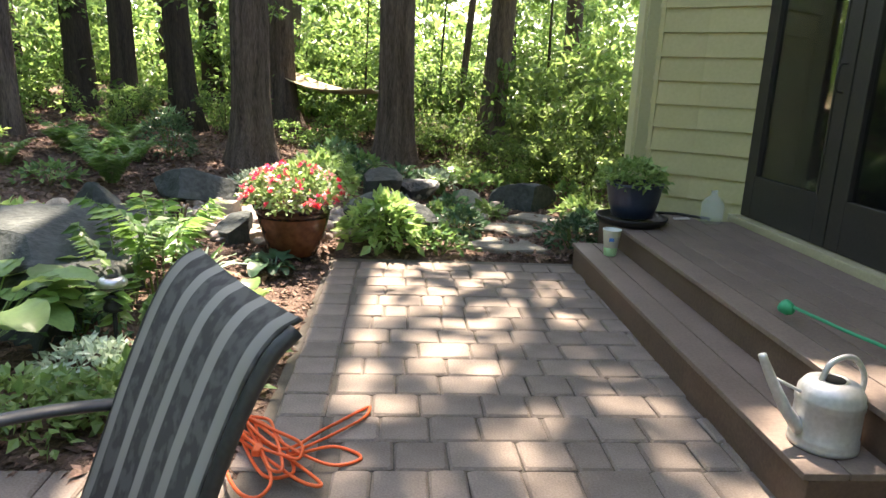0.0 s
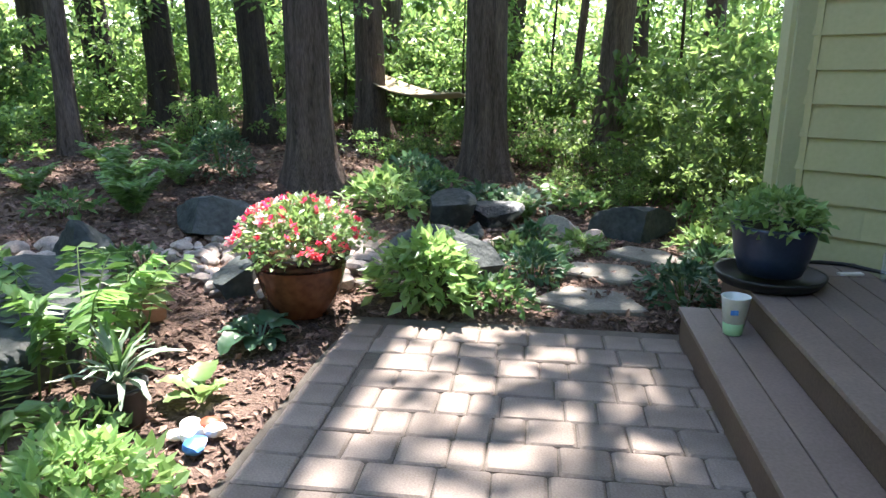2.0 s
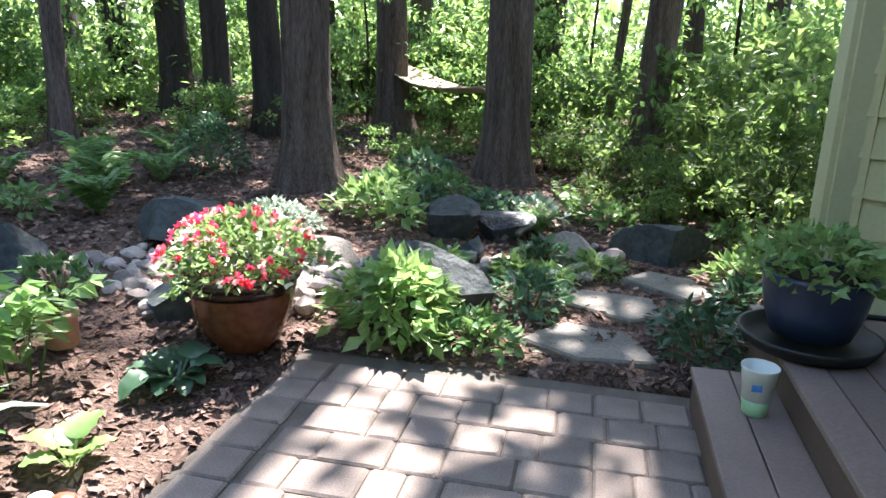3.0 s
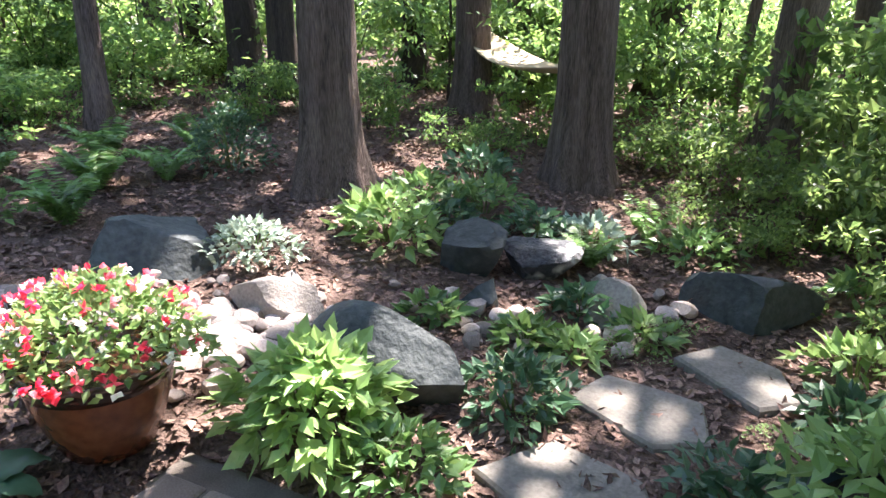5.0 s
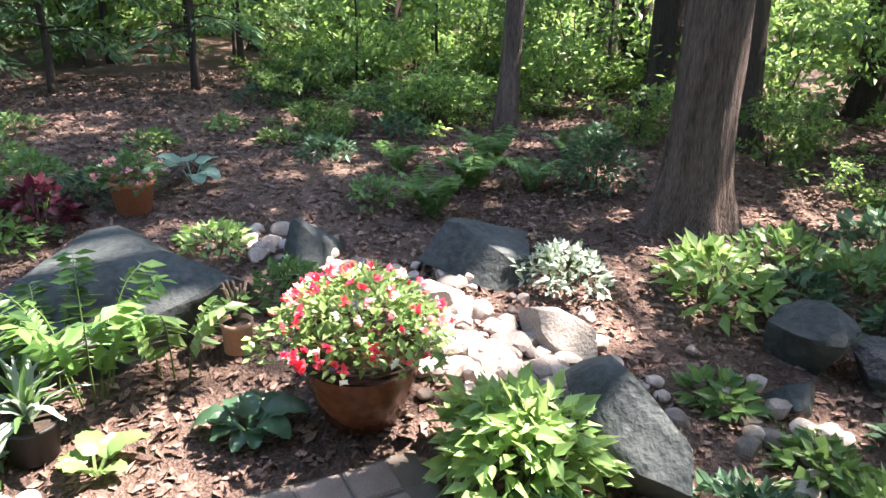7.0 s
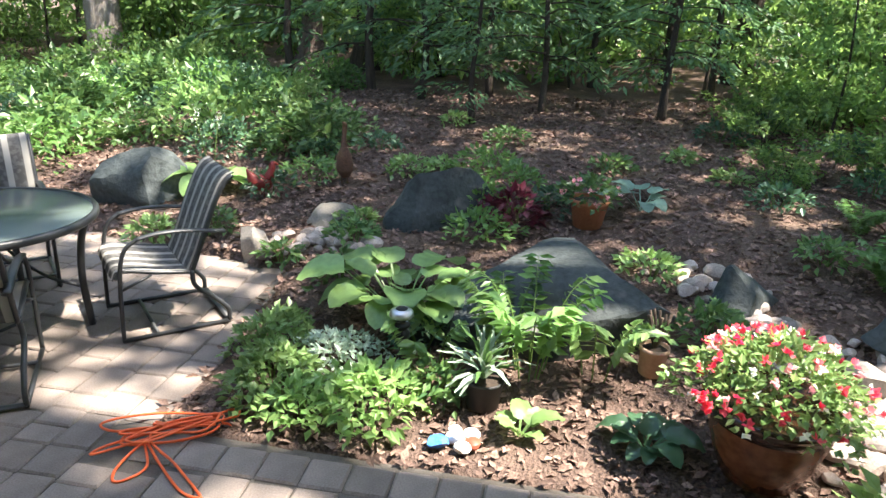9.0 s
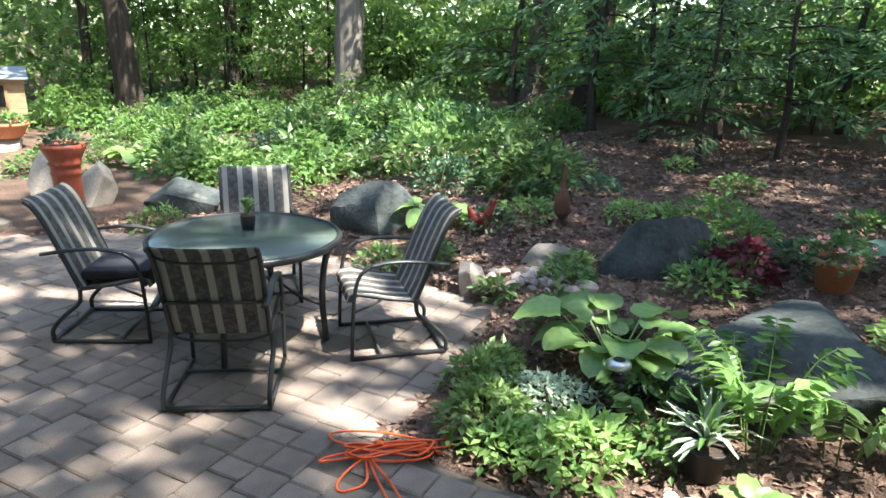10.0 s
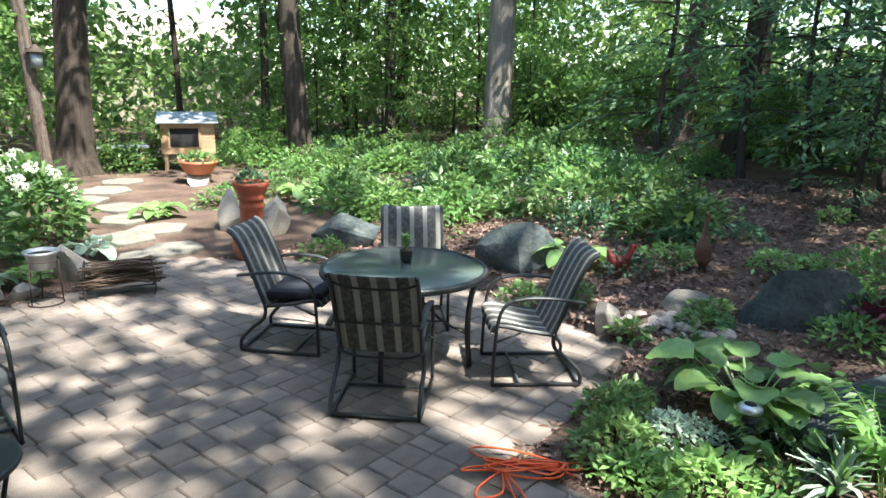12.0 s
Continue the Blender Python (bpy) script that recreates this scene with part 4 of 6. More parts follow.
boulder(0.68, -2.98, 0.42, 0.36, 0.36, 0, 0, 0.2, 51, M_ROCK_PALE, "tan rock edging the hydrangea bed", z=0)
boulder(-0.30, -3.25, 0.42, 0.40, 0.56, 0, 0, 0.2, 53, M_ROCK_PALE, "grey rock behind a rack of sticks", z=0)
boulder(0.32, -2.95, 0.34, 0.28, 0.24, 0, 0, 0.2, 54, M_ROCK_PALE, "tan rock edging the hydrangea bed", z=0)
boulder(0.98, -2.92, 0.36, 0.26, 0.22, 0, 0, 0.2, 55, M_ROCK_PALE, "tan rock edging the hydrangea bed", z=0)

# dry creek of river stones
creek = thing("dry_creek", Matrix(), "dry creek bed of rounded tan and grey river stones", "creek", kind="structure")
rng = np.random.default_rng(31)
PEB = [rock_mesh(60 + k, 1, 1, 0.62, M_PEBBLE, 3, 2, 0.08) for k in range(6)]
for k in PEB:
    k.polygons.foreach_set("use_smooth", [True] * len(k.polygons))
for (x0, y0), (x1, y1), wd, cnt, s0 in (((-2.0, 5.2), (-0.85, 5.9), 0.40, 190, 0.062), ((-3.1, 4.75), (-2.0, 5.3), 0.22, 45, 0.065), ((-0.9, 5.9), (0.7, 7.3), 0.30, 55, 0.06),
                                      ((-2.65, 1.15), (-3.15, 2.0), 0.20, 45, 0.06), ((-3.2, 2.0), (-2.9, 2.6), 0.15, 12, 0.06), ((-2.6, -1.9), (-3.2, -0.9), 0.22, 26, 0.065)):
    for _ in range(cnt):
        f, o = rng.uniform(), rng.normal() * wd * 0.6
        dx, dy = x1 - x0, y1 - y0
        ll = math.hypot(dx, dy)
        x, y = x0 + dx * f - dy / ll * o, y0 + dy * f + dx / ll * o
        if inside(x, y):
            continue
        s = s0 * rng.uniform(0.5, 1.5)
        b = new("stone", PEB[int(rng.integers(0, 6))])
        b.parent = creek
        b.matrix_world = Matrix.Translation((x, y, ground_z(x, y) + s * 0.25)) @ pose(0, 0, 0, rng.uniform(-15, 15), rng.uniform(-15, 15), rng.uniform(0, 360)) @ Matrix.Diagonal((s, s * rng.uniform(0.7, 1.1), s, 1))


def flag(pts, z, label="irregular flat grey stepping stone"):
    """A flat stone with a broken outline."""
    c = sum((Vector((*p, 0)) for p in pts), Vector()) / len(pts)
    ring = []
    for i, p in enumerate(pts):
        q = pts[(i + 1) % len(pts)]
        for s in range(4):
            f = s / 4
            v = Vector((p[0] * (1 - f) + q[0] * f, p[1] * (1 - f) + q[1] * f, 0)) - c
            ring.append(v * (1 + 0.05 * noise.noise(v * 9)))
    n = len(ring)
    verts = [(v.x, v.y, -0.06) for v in ring] + [(v.x, v.y, 0.012) for v in ring] + [(v.x * 0.95, v.y * 0.95, 0.025 + 0.006 * noise.noise(v * 5)) for v in ring] + [(0, 0, 0.026)]
    faces = [(k * n + i, k * n + (i + 1) % n, (k + 1) * n + (i + 1) % n, (k + 1) * n + i) for k in range(2) for i in range(n)]
    faces += [(2 * n + i, 2 * n + (i + 1) % n, 3 * n) for i in range(n)]
    return single("stepping_stone", mesh_of("stepping_stone", verts, faces, M_FLAG), Matrix.Translation((c.x, c.y, z)), label, "stone", "stepping stones")


flag([(0.22, 5.46), (0.55, 5.30), (0.93, 5.37), (0.80, 5.70), (0.42, 5.78)], 0.01)
flag([(0.36, 6.12), (0.78, 5.92), (0.97, 6.06), (0.90, 6.36), (0.45, 6.40)], 0.01)
flag([(0.70, 6.74), (1.12, 6.42), (1.28, 6.56), (1.18, 6.85), (0.88, 6.98)], 0.01)
for x, y, s, a in ((-1.55, -3.75, 0.55, 10), (-1.35, -4.7, 0.6, 40), (-1.95, -5.0, 0.55, 70), (-1.9, -5.9, 0.6, 20), (-2.2, -6.9, 0.6, 0), (-2.0, -7.9, 0.6, 50), (-2.7, -8.7, 0.65, 15), (-1.1, -3.7, 0.35, 20), (-3.4, -9.6, 0.6, 40)):
    r = np.random.default_rng(int(a * 7 + s * 100))
    flag([(x + s * (0.75 + 0.3 * r.uniform()) * math.cos(q + a) * 0.75, y + s * (0.75 + 0.3 * r.uniform()) * math.sin(q + a) * 0.75) for q in np.linspace(0, 2 * math.pi, 7)[:-1]], ground_z(x, y) + 0.015, "flat grey flagstone of the garden path")


# ---- plants of the beds ----
def clump_plant(name, x, y, rx, ry, h, n, size, mat, label, group="", width=0.55, spread=0.45, droop=0.2, seed=None, z=None, lift=0.15, stems=8, category="plant"):
    r = np.random.default_rng(int(abs(x * 131 + y * 977) * 10) if seed is None else seed)
    th = thing(name, Matrix.Translation((x, y, ground_z(x, y) if z is None else z)), label, category, group)
    v, t = dome(r, n, rx, ry, h, size, lift, width, spread, droop)
    part("foliage", tri_mesh("foliage", v, t, mat), mat, th)
    for _ in range(stems):
        a, q = r.uniform(0, 6.28), r.uniform(0.2, 0.75)
        part("stem", tube([(0.02 * math.cos(a), 0.02 * math.sin(a), -0.03), (rx * q * 0.6 * math.cos(a), ry * q * 0.6 * math.sin(a), h * 0.45), (rx * q * math.cos(a), ry * q * math.sin(a), h * 0.8)], [0.006, 0.005, 0.003], 5), M_STEM, th)
    return th


def blade_mesh(length, width, arch, cup=0.15, segs=8, stalk=0.5, name="leaf", heart=True):
    """One broad leaf on its stalk, growing along +x and arching over."""
    verts, faces = [], []
    px = [0.0]
    pz = [0.0]
    ang = radians(72)
    steps = segs + 4
    tot = stalk + length
    for i in range(steps):
        f = (i + 1) / steps
        px.append(px[-1] + tot / steps * math.cos(ang))
        pz.append(pz[-1] + tot / steps * math.sin(ang))
        ang -= radians(arch) / steps
    def at(d):
        k = min(d / tot * steps, steps - 1e-6)
        i, f = int(k), k - int(k)
        return px[i] * (1 - f) + px[i + 1] * f, pz[i] * (1 - f) + pz[i + 1] * f
    for d in (0, stalk):
        x, z = at(d)
        for s in (-0.006, 0.006):
            verts.append((x, s, z))
    faces.append((0, 1, 3, 2))
    b = len(verts)
    for i in range(segs + 1):
        f = i / segs
        x, z = at(stalk + length * f * 0.999)
        w = width / 2 * (math.sin(math.pi * min(1, 0.12 + 0.88 * f) ** (0.8 if heart else 1.0)) ** (0.55 if heart else 0.8) if f < 1 else 0.02)
        w = max(w, 0.004)
        for s in (-1, -0.55, 0, 0.55, 1):
            verts.append((x, s * w, z + cup * w * s * s + 0.006 * math.sin(f * 20) * abs(s)))
    for i in range(segs):
        for k in range(4):
            faces.append((b + i * 5 + k, b + i * 5 + k + 1, b + (i + 1) * 5 + k + 1, b + (i + 1) * 5 + k))
    return mesh_of(name, verts, faces, None, True)


def rosette(name, x, y, n, length, width, mat, label, stalk=0.3, arch=(70, 130), group="hostas in the beds", z=None, seed=None, split=True, flower=None, category="plant"):
    r = np.random.default_rng(int(abs(x * 77 + y * 613) * 10) if seed is None else seed)
    th = thing(name, Matrix.Translation((x, y, (ground_z(x, y) if z is None else z) - 0.01)), label, category, group)
    kinds = []
    for k in range(5):
        me = blade_mesh(length * (0.8 + 0.1 * k), width * (0.8 + 0.1 * k), arch[0] + (arch[1] - arch[0]) * k / 4, 0.25, 8, stalk * (0.75 + 0.12 * k))
        me.materials.append(mat)
        kinds.append(me)
    for i in range(n):
        o = part("leaf", kinds[int(r.integers(0, 5))], mat, th)
        o.rotation_euler = (r.uniform(-0.15, 0.15), r.uniform(-0.12, 0.12), i * 2.4 + r.uniform(-0.3, 0.3))
        s = r.uniform(0.6, 1.15)
        o.scale = (s, s, s)
    if flower:
        for k in range(flower):
            a = r.uniform(0, 6.28)
            top = (0.12 * math.cos(a), 0.12 * math.sin(a), length + stalk + 0.22)
            part("flower_stalk", tube([(0, 0, 0.05), (top[0] * 0.5, top[1] * 0.5, top[2] * 0.6), top], 0.004, 5), M_STEM, th)
            p = np.array(top) + r.normal(size=(40, 3)) * np.array([0.025, 0.025, 0.06])
            v, t = leaf_arrays(r, p, r.normal(size=(40, 3)), 0.02, 0.6, 0.1, 0.3, 0.3)
            part("blossom", tri_mesh("blossom", v, t, M_PETAL_WHITE), M_PETAL_WHITE, th, "small white blossoms")
    return th


def fern(x, y, n, length, seed, label="bright green fern with arching fronds"):
    r = np.random.default_rng(seed)
    th = thing("fern", Matrix.Translation((x, y, ground_z(x, y))), label, "fern", "ferns in the mulch")
    for i in range(n):
        a = i * 2.4 + r.uniform(-0.3, 0.3)
        ln = length * r.uniform(0.75, 1.15)
        tt = np.linspace(0, 1, 22)
        ang = radians(80) - tt * radians(r.uniform(55, 95))
        x0 = np.cumsum(np.cos(ang)) * ln / 22
        z0 = np.cumsum(np.sin(ang)) * ln / 22
        side = np.array([-math.sin(a), math.cos(a), 0])
        fw = np.array([math.cos(a), math.sin(a), 0])
        pos = np.outer(x0, fw) + np.outer(z0, np.array([0, 0, 1.0]))
        w = ln * 0.26 * np.sin(np.pi * np.clip(tt * 0.9 + 0.1, 0, 1)) ** 0.8
        outs = [leaf_arrays(r, pos, np.tile(side * s + fw * 0.35 - np.array([0, 0, 0.15]), (22, 1)), w, 0.32, 0.03, 0.06) for s in (-1, 1)]
        v, t = join(*outs)
        part("frond", tri_mesh("frond", v, t, M_FERN), M_FERN, th)
    return th


for x, y, n, ln, s in ((-2.9, 6.0, 13, 0.48, 1), (-3.3, 6.5, 12, 0.5, 2), (-3.75, 6.9, 12, 0.5, 3), (-3.1, 6.95, 10, 0.42, 4), (-3.9, 6.1, 10, 0.4, 5), (0.2, 8.3, 9, 0.4, 6), (-3.5, 7.6, 10, 0.45, 7), (0.0, 7.6, 9, 0.34, 8)):
    fern(x, y, n, ln, s)

clump_plant("astilbe", -0.42, 5.33, 0.31, 0.29, 0.42, 640, 0.105, M_LIME, "leafy bright green astilbe overhanging the patio's edge", droop=0.35, stems=16)
clump_plant("ground_cover", 0.02, 5.28, 0.26, 0.20, 0.20, 260, 0.075, M_BED, "low green ground cover at the patio's edge", "ground covers")
clump_plant("ground_cover", 0.20, 5.92, 0.24, 0.24, 0.24, 260, 0.08, M_DEEP, "low dark green perennial next to the stepping stones", "ground covers")
clump_plant("ground_cover", 1.16, 5.60, 0.30, 0.28, 0.26, 420, 0.07, M_DEEP, "low dark green perennial beside the deck step", "ground covers")
clump_plant("ground_cover", -1.72, 6.36, 0.32, 0.28, 0.22, 520, 0.06, M_SILVER, "silvery variegated ground cover beside a slab boulder", "ground covers")
clump_plant("perennial", -1.20, 7.05, 0.34, 0.28, 0.32, 260, 0.12, M_LIME, "light green leafy perennial below the tree", "perennials under the trees")
for x, y, s, mt in ((-1.35, 7.75, 0.36, M_BED), (-0.95, 8.0, 0.34, M_BED), (-1.0, 7.5, 0.28, M_DEEP), (-0.45, 7.75, 0.3, M_DEEP), (-0.1, 7.9, 0.28, M_SILVER), (-1.3, 8.6, 0.34, M_DEEP), (0.55, 8.2, 0.28, M_BED), (0.15, 7.0, 0.2, M_DEEP),
                    (0.5, 6.9, 0.16, M_LIME), (0.0, 6.5, 0.18, M_BED), (0.25, 6.55, 0.15, M_LIME), (-0.5, 6.45, 0.16, M_BED), (1.5, 7.0, 0.24, M_LIME), (1.45, 6.5, 0.2, M_DEEP), (1.55, 7.9, 0.3, M_BED)):
    clump_plant("perennial", x, y, s * 0.95, s * 0.85, s * 0.68, int(620 * s), 0.10, mt, "leafy green perennial growing through the mulch", "perennials under the trees")
for x, y, s in ((0.12, 6.25, 0.22), (0.48, 6.72, 0.2), (-0.12, 6.62, 0.18), (0.62, 7.1, 0.16), (1.25, 6.25, 0.16), (0.3, 5.9, 0.1)):
    clump_plant("moss", x, y, s, s * 0.8, 0.05, int(1500 * s), 0.022, M_LIME, "low yellow-green moss between the stepping stones", "moss patches", stems=0)
clump_plant("boxwood", -2.95, 7.45, 0.30, 0.30, 0.52, 900, 0.06, M_DEEP, "rounded dark green boxwood shrub", category="shrub", lift=0.02)

# the near flower bed
for x, y, rx, ry, h, n, sz, mt, lb in (
        (-1.12, 2.50, 0.28, 0.24, 0.24, 560, 0.068, M_LIME, "pale green leafy ground cover at the patio corner"), (-1.55, 2.30, 0.30, 0.22, 0.22, 520, 0.065, M_LIME, "pale green leafy ground cover at the patio corner"),
        (-1.45, 2.72, 0.30, 0.26, 0.19, 620, 0.048, M_SILVER, "silvery variegated ground cover in the flower bed"), (-1.05, 3.05, 0.28, 0.26, 0.24, 500, 0.075, M_LIME, "light green leafy perennial near the patio's edge"),
        (-0.92, 2.72, 0.20, 0.18, 0.18, 260, 0.066, M_LIME, "light green leafy perennial near the patio's edge"), (-1.75, 3.15, 0.22, 0.2, 0.22, 260, 0.055, M_DEEP, "low dark green ground cover in the flower bed"),
        (-2.12, 4.80, 0.22, 0.20, 0.22, 170, 0.08, M_BED, "leafy green perennial behind a tan clay pot"), (-2.45, 2.35, 0.28, 0.2, 0.24, 220, 0.06, M_BED, "fine-leaved ground cover under a large hosta"),
        (-1.30, 3.35, 0.18, 0.16, 0.2, 160, 0.07, M_BED, "low green perennial in the flower bed")):
    clump_plant("ground_cover", x, y, rx, ry, h, n, sz, mt, lb, "ground covers", spread=0.75, stems=6)


def leafy_stalks(x, y, n, height, size, mat, label, seed):
    """Arching stalks with pairs of leaves, open enough to see through."""
    r = np.random.default_rng(seed)
    th = thing("perennial", Matrix.Translation((x, y, ground_z(x, y))), label, "plant", "tall perennials of the bed")
    for i in range(n):
        a, ht = i * 2.4 + r.uniform(-0.4, 0.4), height * r.uniform(0.75, 1.15)
        bow = r.uniform(0.25, 0.6) * ht
        bx, by = 0.07 * math.cos(a), 0.07 * math.sin(a)
        ax = curve([(bx, by, -0.02), (bx + bow * 0.25 * math.cos(a), by + bow * 0.25 * math.sin(a), ht * 0.5), (bx + bow * 0.6 * math.cos(a), by + bow * 0.6 * math.sin(a), ht * 0.85),
                    (bx + bow * math.cos(a), by + bow * math.sin(a), ht)], 5)
        part("stem", tube(ax, list(np.linspace(0.0055, 0.0025, len(ax))), 5), M_STEM, th)
        p = np.array([tuple(q) for q in ax[5:] for _ in range(2)])
        sd = np.array([-math.sin(a), math.cos(a), 0])
        out = np.array([math.cos(a), math.sin(a), 0]) * 0.6 + np.outer(np.tile([1.0, -1.0], len(p) // 2), sd) + np.array([0, 0, -0.12])
        v, t = leaf_arrays(r, p, out, size * r.uniform(0.75, 1.2, len(p)), 0.46, 0.05, 0.14, 0.1)
        part("leaf_spray", tri_mesh("leaf_spray", v, t, mat), mat, th)
    return th


leafy_stalks(-1.60, 3.80, 9, 0.50, 0.115, M_FERN, "upright leafy green perennial in front of a large boulder", 401)
leafy_stalks(-1.66, 4.16, 4, 0.36, 0.11, M_LIME, "upright lime-green perennial in front of a large boulder", 402)
leafy_stalks(-1.75, 3.62, 6, 0.44, 0.10, M_BED, "upright leafy green perennial in front of a large boulder", 403)
leafy_stalks(-1.55, 3.22, 3, 0.26, 0.11, M_LIME, "small upright lime-green plant beside a path light", 404)
rosette("hosta", -2.08, 2.92, 42, 0.25, 0.25, M_HOSTA, "large pale green hosta with broad leaves", 0.44, (72, 132))
rosette("hosta", -1.10, 4.42, 14, 0.15, 0.11, M_DEEP, "small dark green hosta at the foot of a flower pot", 0.10)
rosette("hosta", -1.08, 3.82, 9, 0.15, 0.11, M_HOSTA, "small pale green hosta in the mulch", 0.10)
rosette("hosta", -4.15, 4.46, 8, 0.22, 0.19, M_BLUE_HOSTA, "blue-green hosta alone in the mulch", 0.22)
rosette("hosta", -4.05, 0.40, 24, 0.26, 0.20, M_HOSTA, "broad-leaved hosta with a white flower spike", 0.26, (90, 145), flower=2)
rosette("hosta", -4.85, -5.6, 20, 0.3, 0.26, M_HOSTA, "pale hosta beside the garden path", 0.28, (90, 145))
rosette("hosta", -2.3, -5.75, 26, 0.24, 0.2, M_LIME, "lime-green hosta beside the garden path", 0.2, (85, 140))
rosette("hosta", -0.75, -4.1, 20, 0.24, 0.16, M_SILVER, "variegated hosta in front of the hydrangeas", 0.18, (90, 145))
rosette("hosta", 0.55, -3.4, 18, 0.24, 0.16, M_SILVER, "cream-edged hosta in front of the hydrangeas", 0.18, (90, 145))
rosette("hosta", 0.1, -3.35, 14, 0.24, 0.18, M_LIME, "light green hosta behind the rocks", 0.2, (90, 145))
clump_plant("heuchera", -3.68, 3.42, 0.24, 0.24, 0.30, 200, 0.10, M_BURGUNDY, "dark burgundy heuchera among green ground cover")
for x, y, s, mt in ((-3.35, 3.2, 0.3, M_FERN), (-3.9, 3.1, 0.34, M_FERN), (-4.4, 3.3, 0.36, M_FERN), (-4.9, 3.0, 0.36, M_FERN), (-4.0, 3.7, 0.26, M_DEEP), (-4.5, 1.25, 0.3, M_BED), (-4.1, 1.0, 0.26, M_DEEP), (-4.75, 2.2, 0.26, M_LIME),
                    (-4.9, 2.5, 0.2, M_LIME), (-3.45, 2.12, 0.18, M_LIME), (-2.75, 1.75, 0.16, M_BED), (-3.15, 2.2, 0.2, M_BED), (-2.9, 0.55, 0.26, M_LIME), (-3.2, 0.9, 0.22, M_BED), (-3.1, -1.1, 0.24, M_LIME), (-2.7, -2.2, 0.3, M_BED),
                    (-5.6, 4.9, 0.18, M_LIME), (-5.0, 5.3, 0.16, M_LIME), (-4.4, 5.6, 0.26, M_DEEP), (-5.2, 4.2, 0.22, M_BED), (-3.3, 5.7, 0.24, M_BED), (-2.9, 4.5, 0.22, M_LIME), (-6.1, 3.0, 0.24, M_BED), (-6.6, 5.4, 0.3, M_DEEP),
                    (-7.2, 6.0, 0.3, M_DEEP), (-6.2, 6.6, 0.3, M_DEEP), (-4.9, 6.5, 0.26, M_DEEP), (-6.9, 2.2, 0.2, M_LIME), (-5.6, 1.6, 0.26, M_DEEP), (-5.2, 1.0, 0.26, M_DEEP)):
    clump_plant("ground_cover", x, y, s, s, s * 0.75, int(750 * s), 0.075, mt, "leafy green ground cover in the mulch", "ground covers", stems=4)

# the deep green bank behind the table
BANK = []
r = np.random.default_rng(3)
for k, (mt, sz) in enumerate(((M_BED, 0.145), (M_FERN, 0.12), (M_LIME, 0.12), (M_DEEP, 0.11))):
    v, t = dome(r, 430, 0.62, 0.62, 0.62, sz, 0.05, 0.5, 0.6, 0.2, 0.35)
    BANK.append(tri_mesh("foliage", v, t, mt))
cnt = 0
while cnt < 110:
    x, y = r.uniform(-10.5, -2.6), r.uniform(-12, 1.2)
    if x > -4.6 and y > -4.8 or y > -0.4 and x > -4.9 or (x > -3.9 and y < -4.8 and x + 0.5 > -1.3 + (y + 4) * 0.34) or y > 0.9 or y > 0.0 and x < -6.2 or math.hypot(x + 5.2, y + 10.0) < 1.3 or math.hypot(x + 4.1, y + 7.8) < 1.5 or math.hypot(x + 2.3, y + 5.6) < 1.1 or math.hypot(x + 4.6, y + 5.3) < 0.9:
        continue
    s = r.uniform(0.6, 1.15)
    k = int(r.choice([0, 1, 2, 3], p=[0.42, 0.18, 0.10, 0.30]))
    th = thing("perennial", Matrix.Translation((x, y, ground_z(x, y) - 0.04)) @ Matrix.Rotation(r.uniform(0, 6.28), 4, "Z"), "knee-high green perennial on the bank behind the patio", "plant", "perennials of the green bank")
    part("foliage", BANK[k], None, th).scale = (s, s, s * r.uniform(0.65, 1.15))
    cnt += 1
for x, y, s in ((-7.4, -7.4, 0.5), (-6.9, -9.9, 0.6), (-8.8, -6.9, 0.5), (-7.6, -11.4, 0.9), (-9.2, -4.4, 0.6), (-4.2, -11.4, 0.8)):
    bush(x, y, s)

# hydrangeas
for i, (x, y, s) in enumerate(((0.55, -4.1, 1.0), (1.4, -3.7, 1.0), (-0.35, -4.9, 1.0), (-0.7, -5.9, 0.95), (0.5, -5.3, 1.1), (1.5, -5.0, 1.15), (2.3, -4.1, 1.0), (-0.2, -6.6, 1.1), (1.0, -6.6, 1.2))):
    th = clump_plant("hydrangea", x, y, 0.62 * s, 0.6 * s, 1.05 * s, 620, 0.15, M_BED, "tall hydrangea bush with white and pale green flower heads", "hydrangeas beside the patio", 0.65, 0.4, 0.3, 100 + i, 0, 0.1, 10, "shrub")
    rr = np.random.default_rng(300 + i)
    for k in range(9):
        a, c = rr.uniform(0, 6.28), rr.uniform(0.45, 0.98)
        q = math.sqrt(max(0, 1 - c * c))
        ctr = np.array([0.64 * s * q * math.cos(a), 0.62 * s * q * math.sin(a), 1.08 * s * c + 0.06])
        p = ctr + norm(rr.normal(size=(90, 3))) * np.array([0.075, 0.075, 0.05])
        v, t = leaf_arrays(rr, p, p - ctr, 0.035, 0.8, 0.05, 0.4)
        part("flower_head", tri_mesh("flower_head", v, t, M_PETAL_WHITE), M_PETAL_WHITE, th, "creamy white flower head")

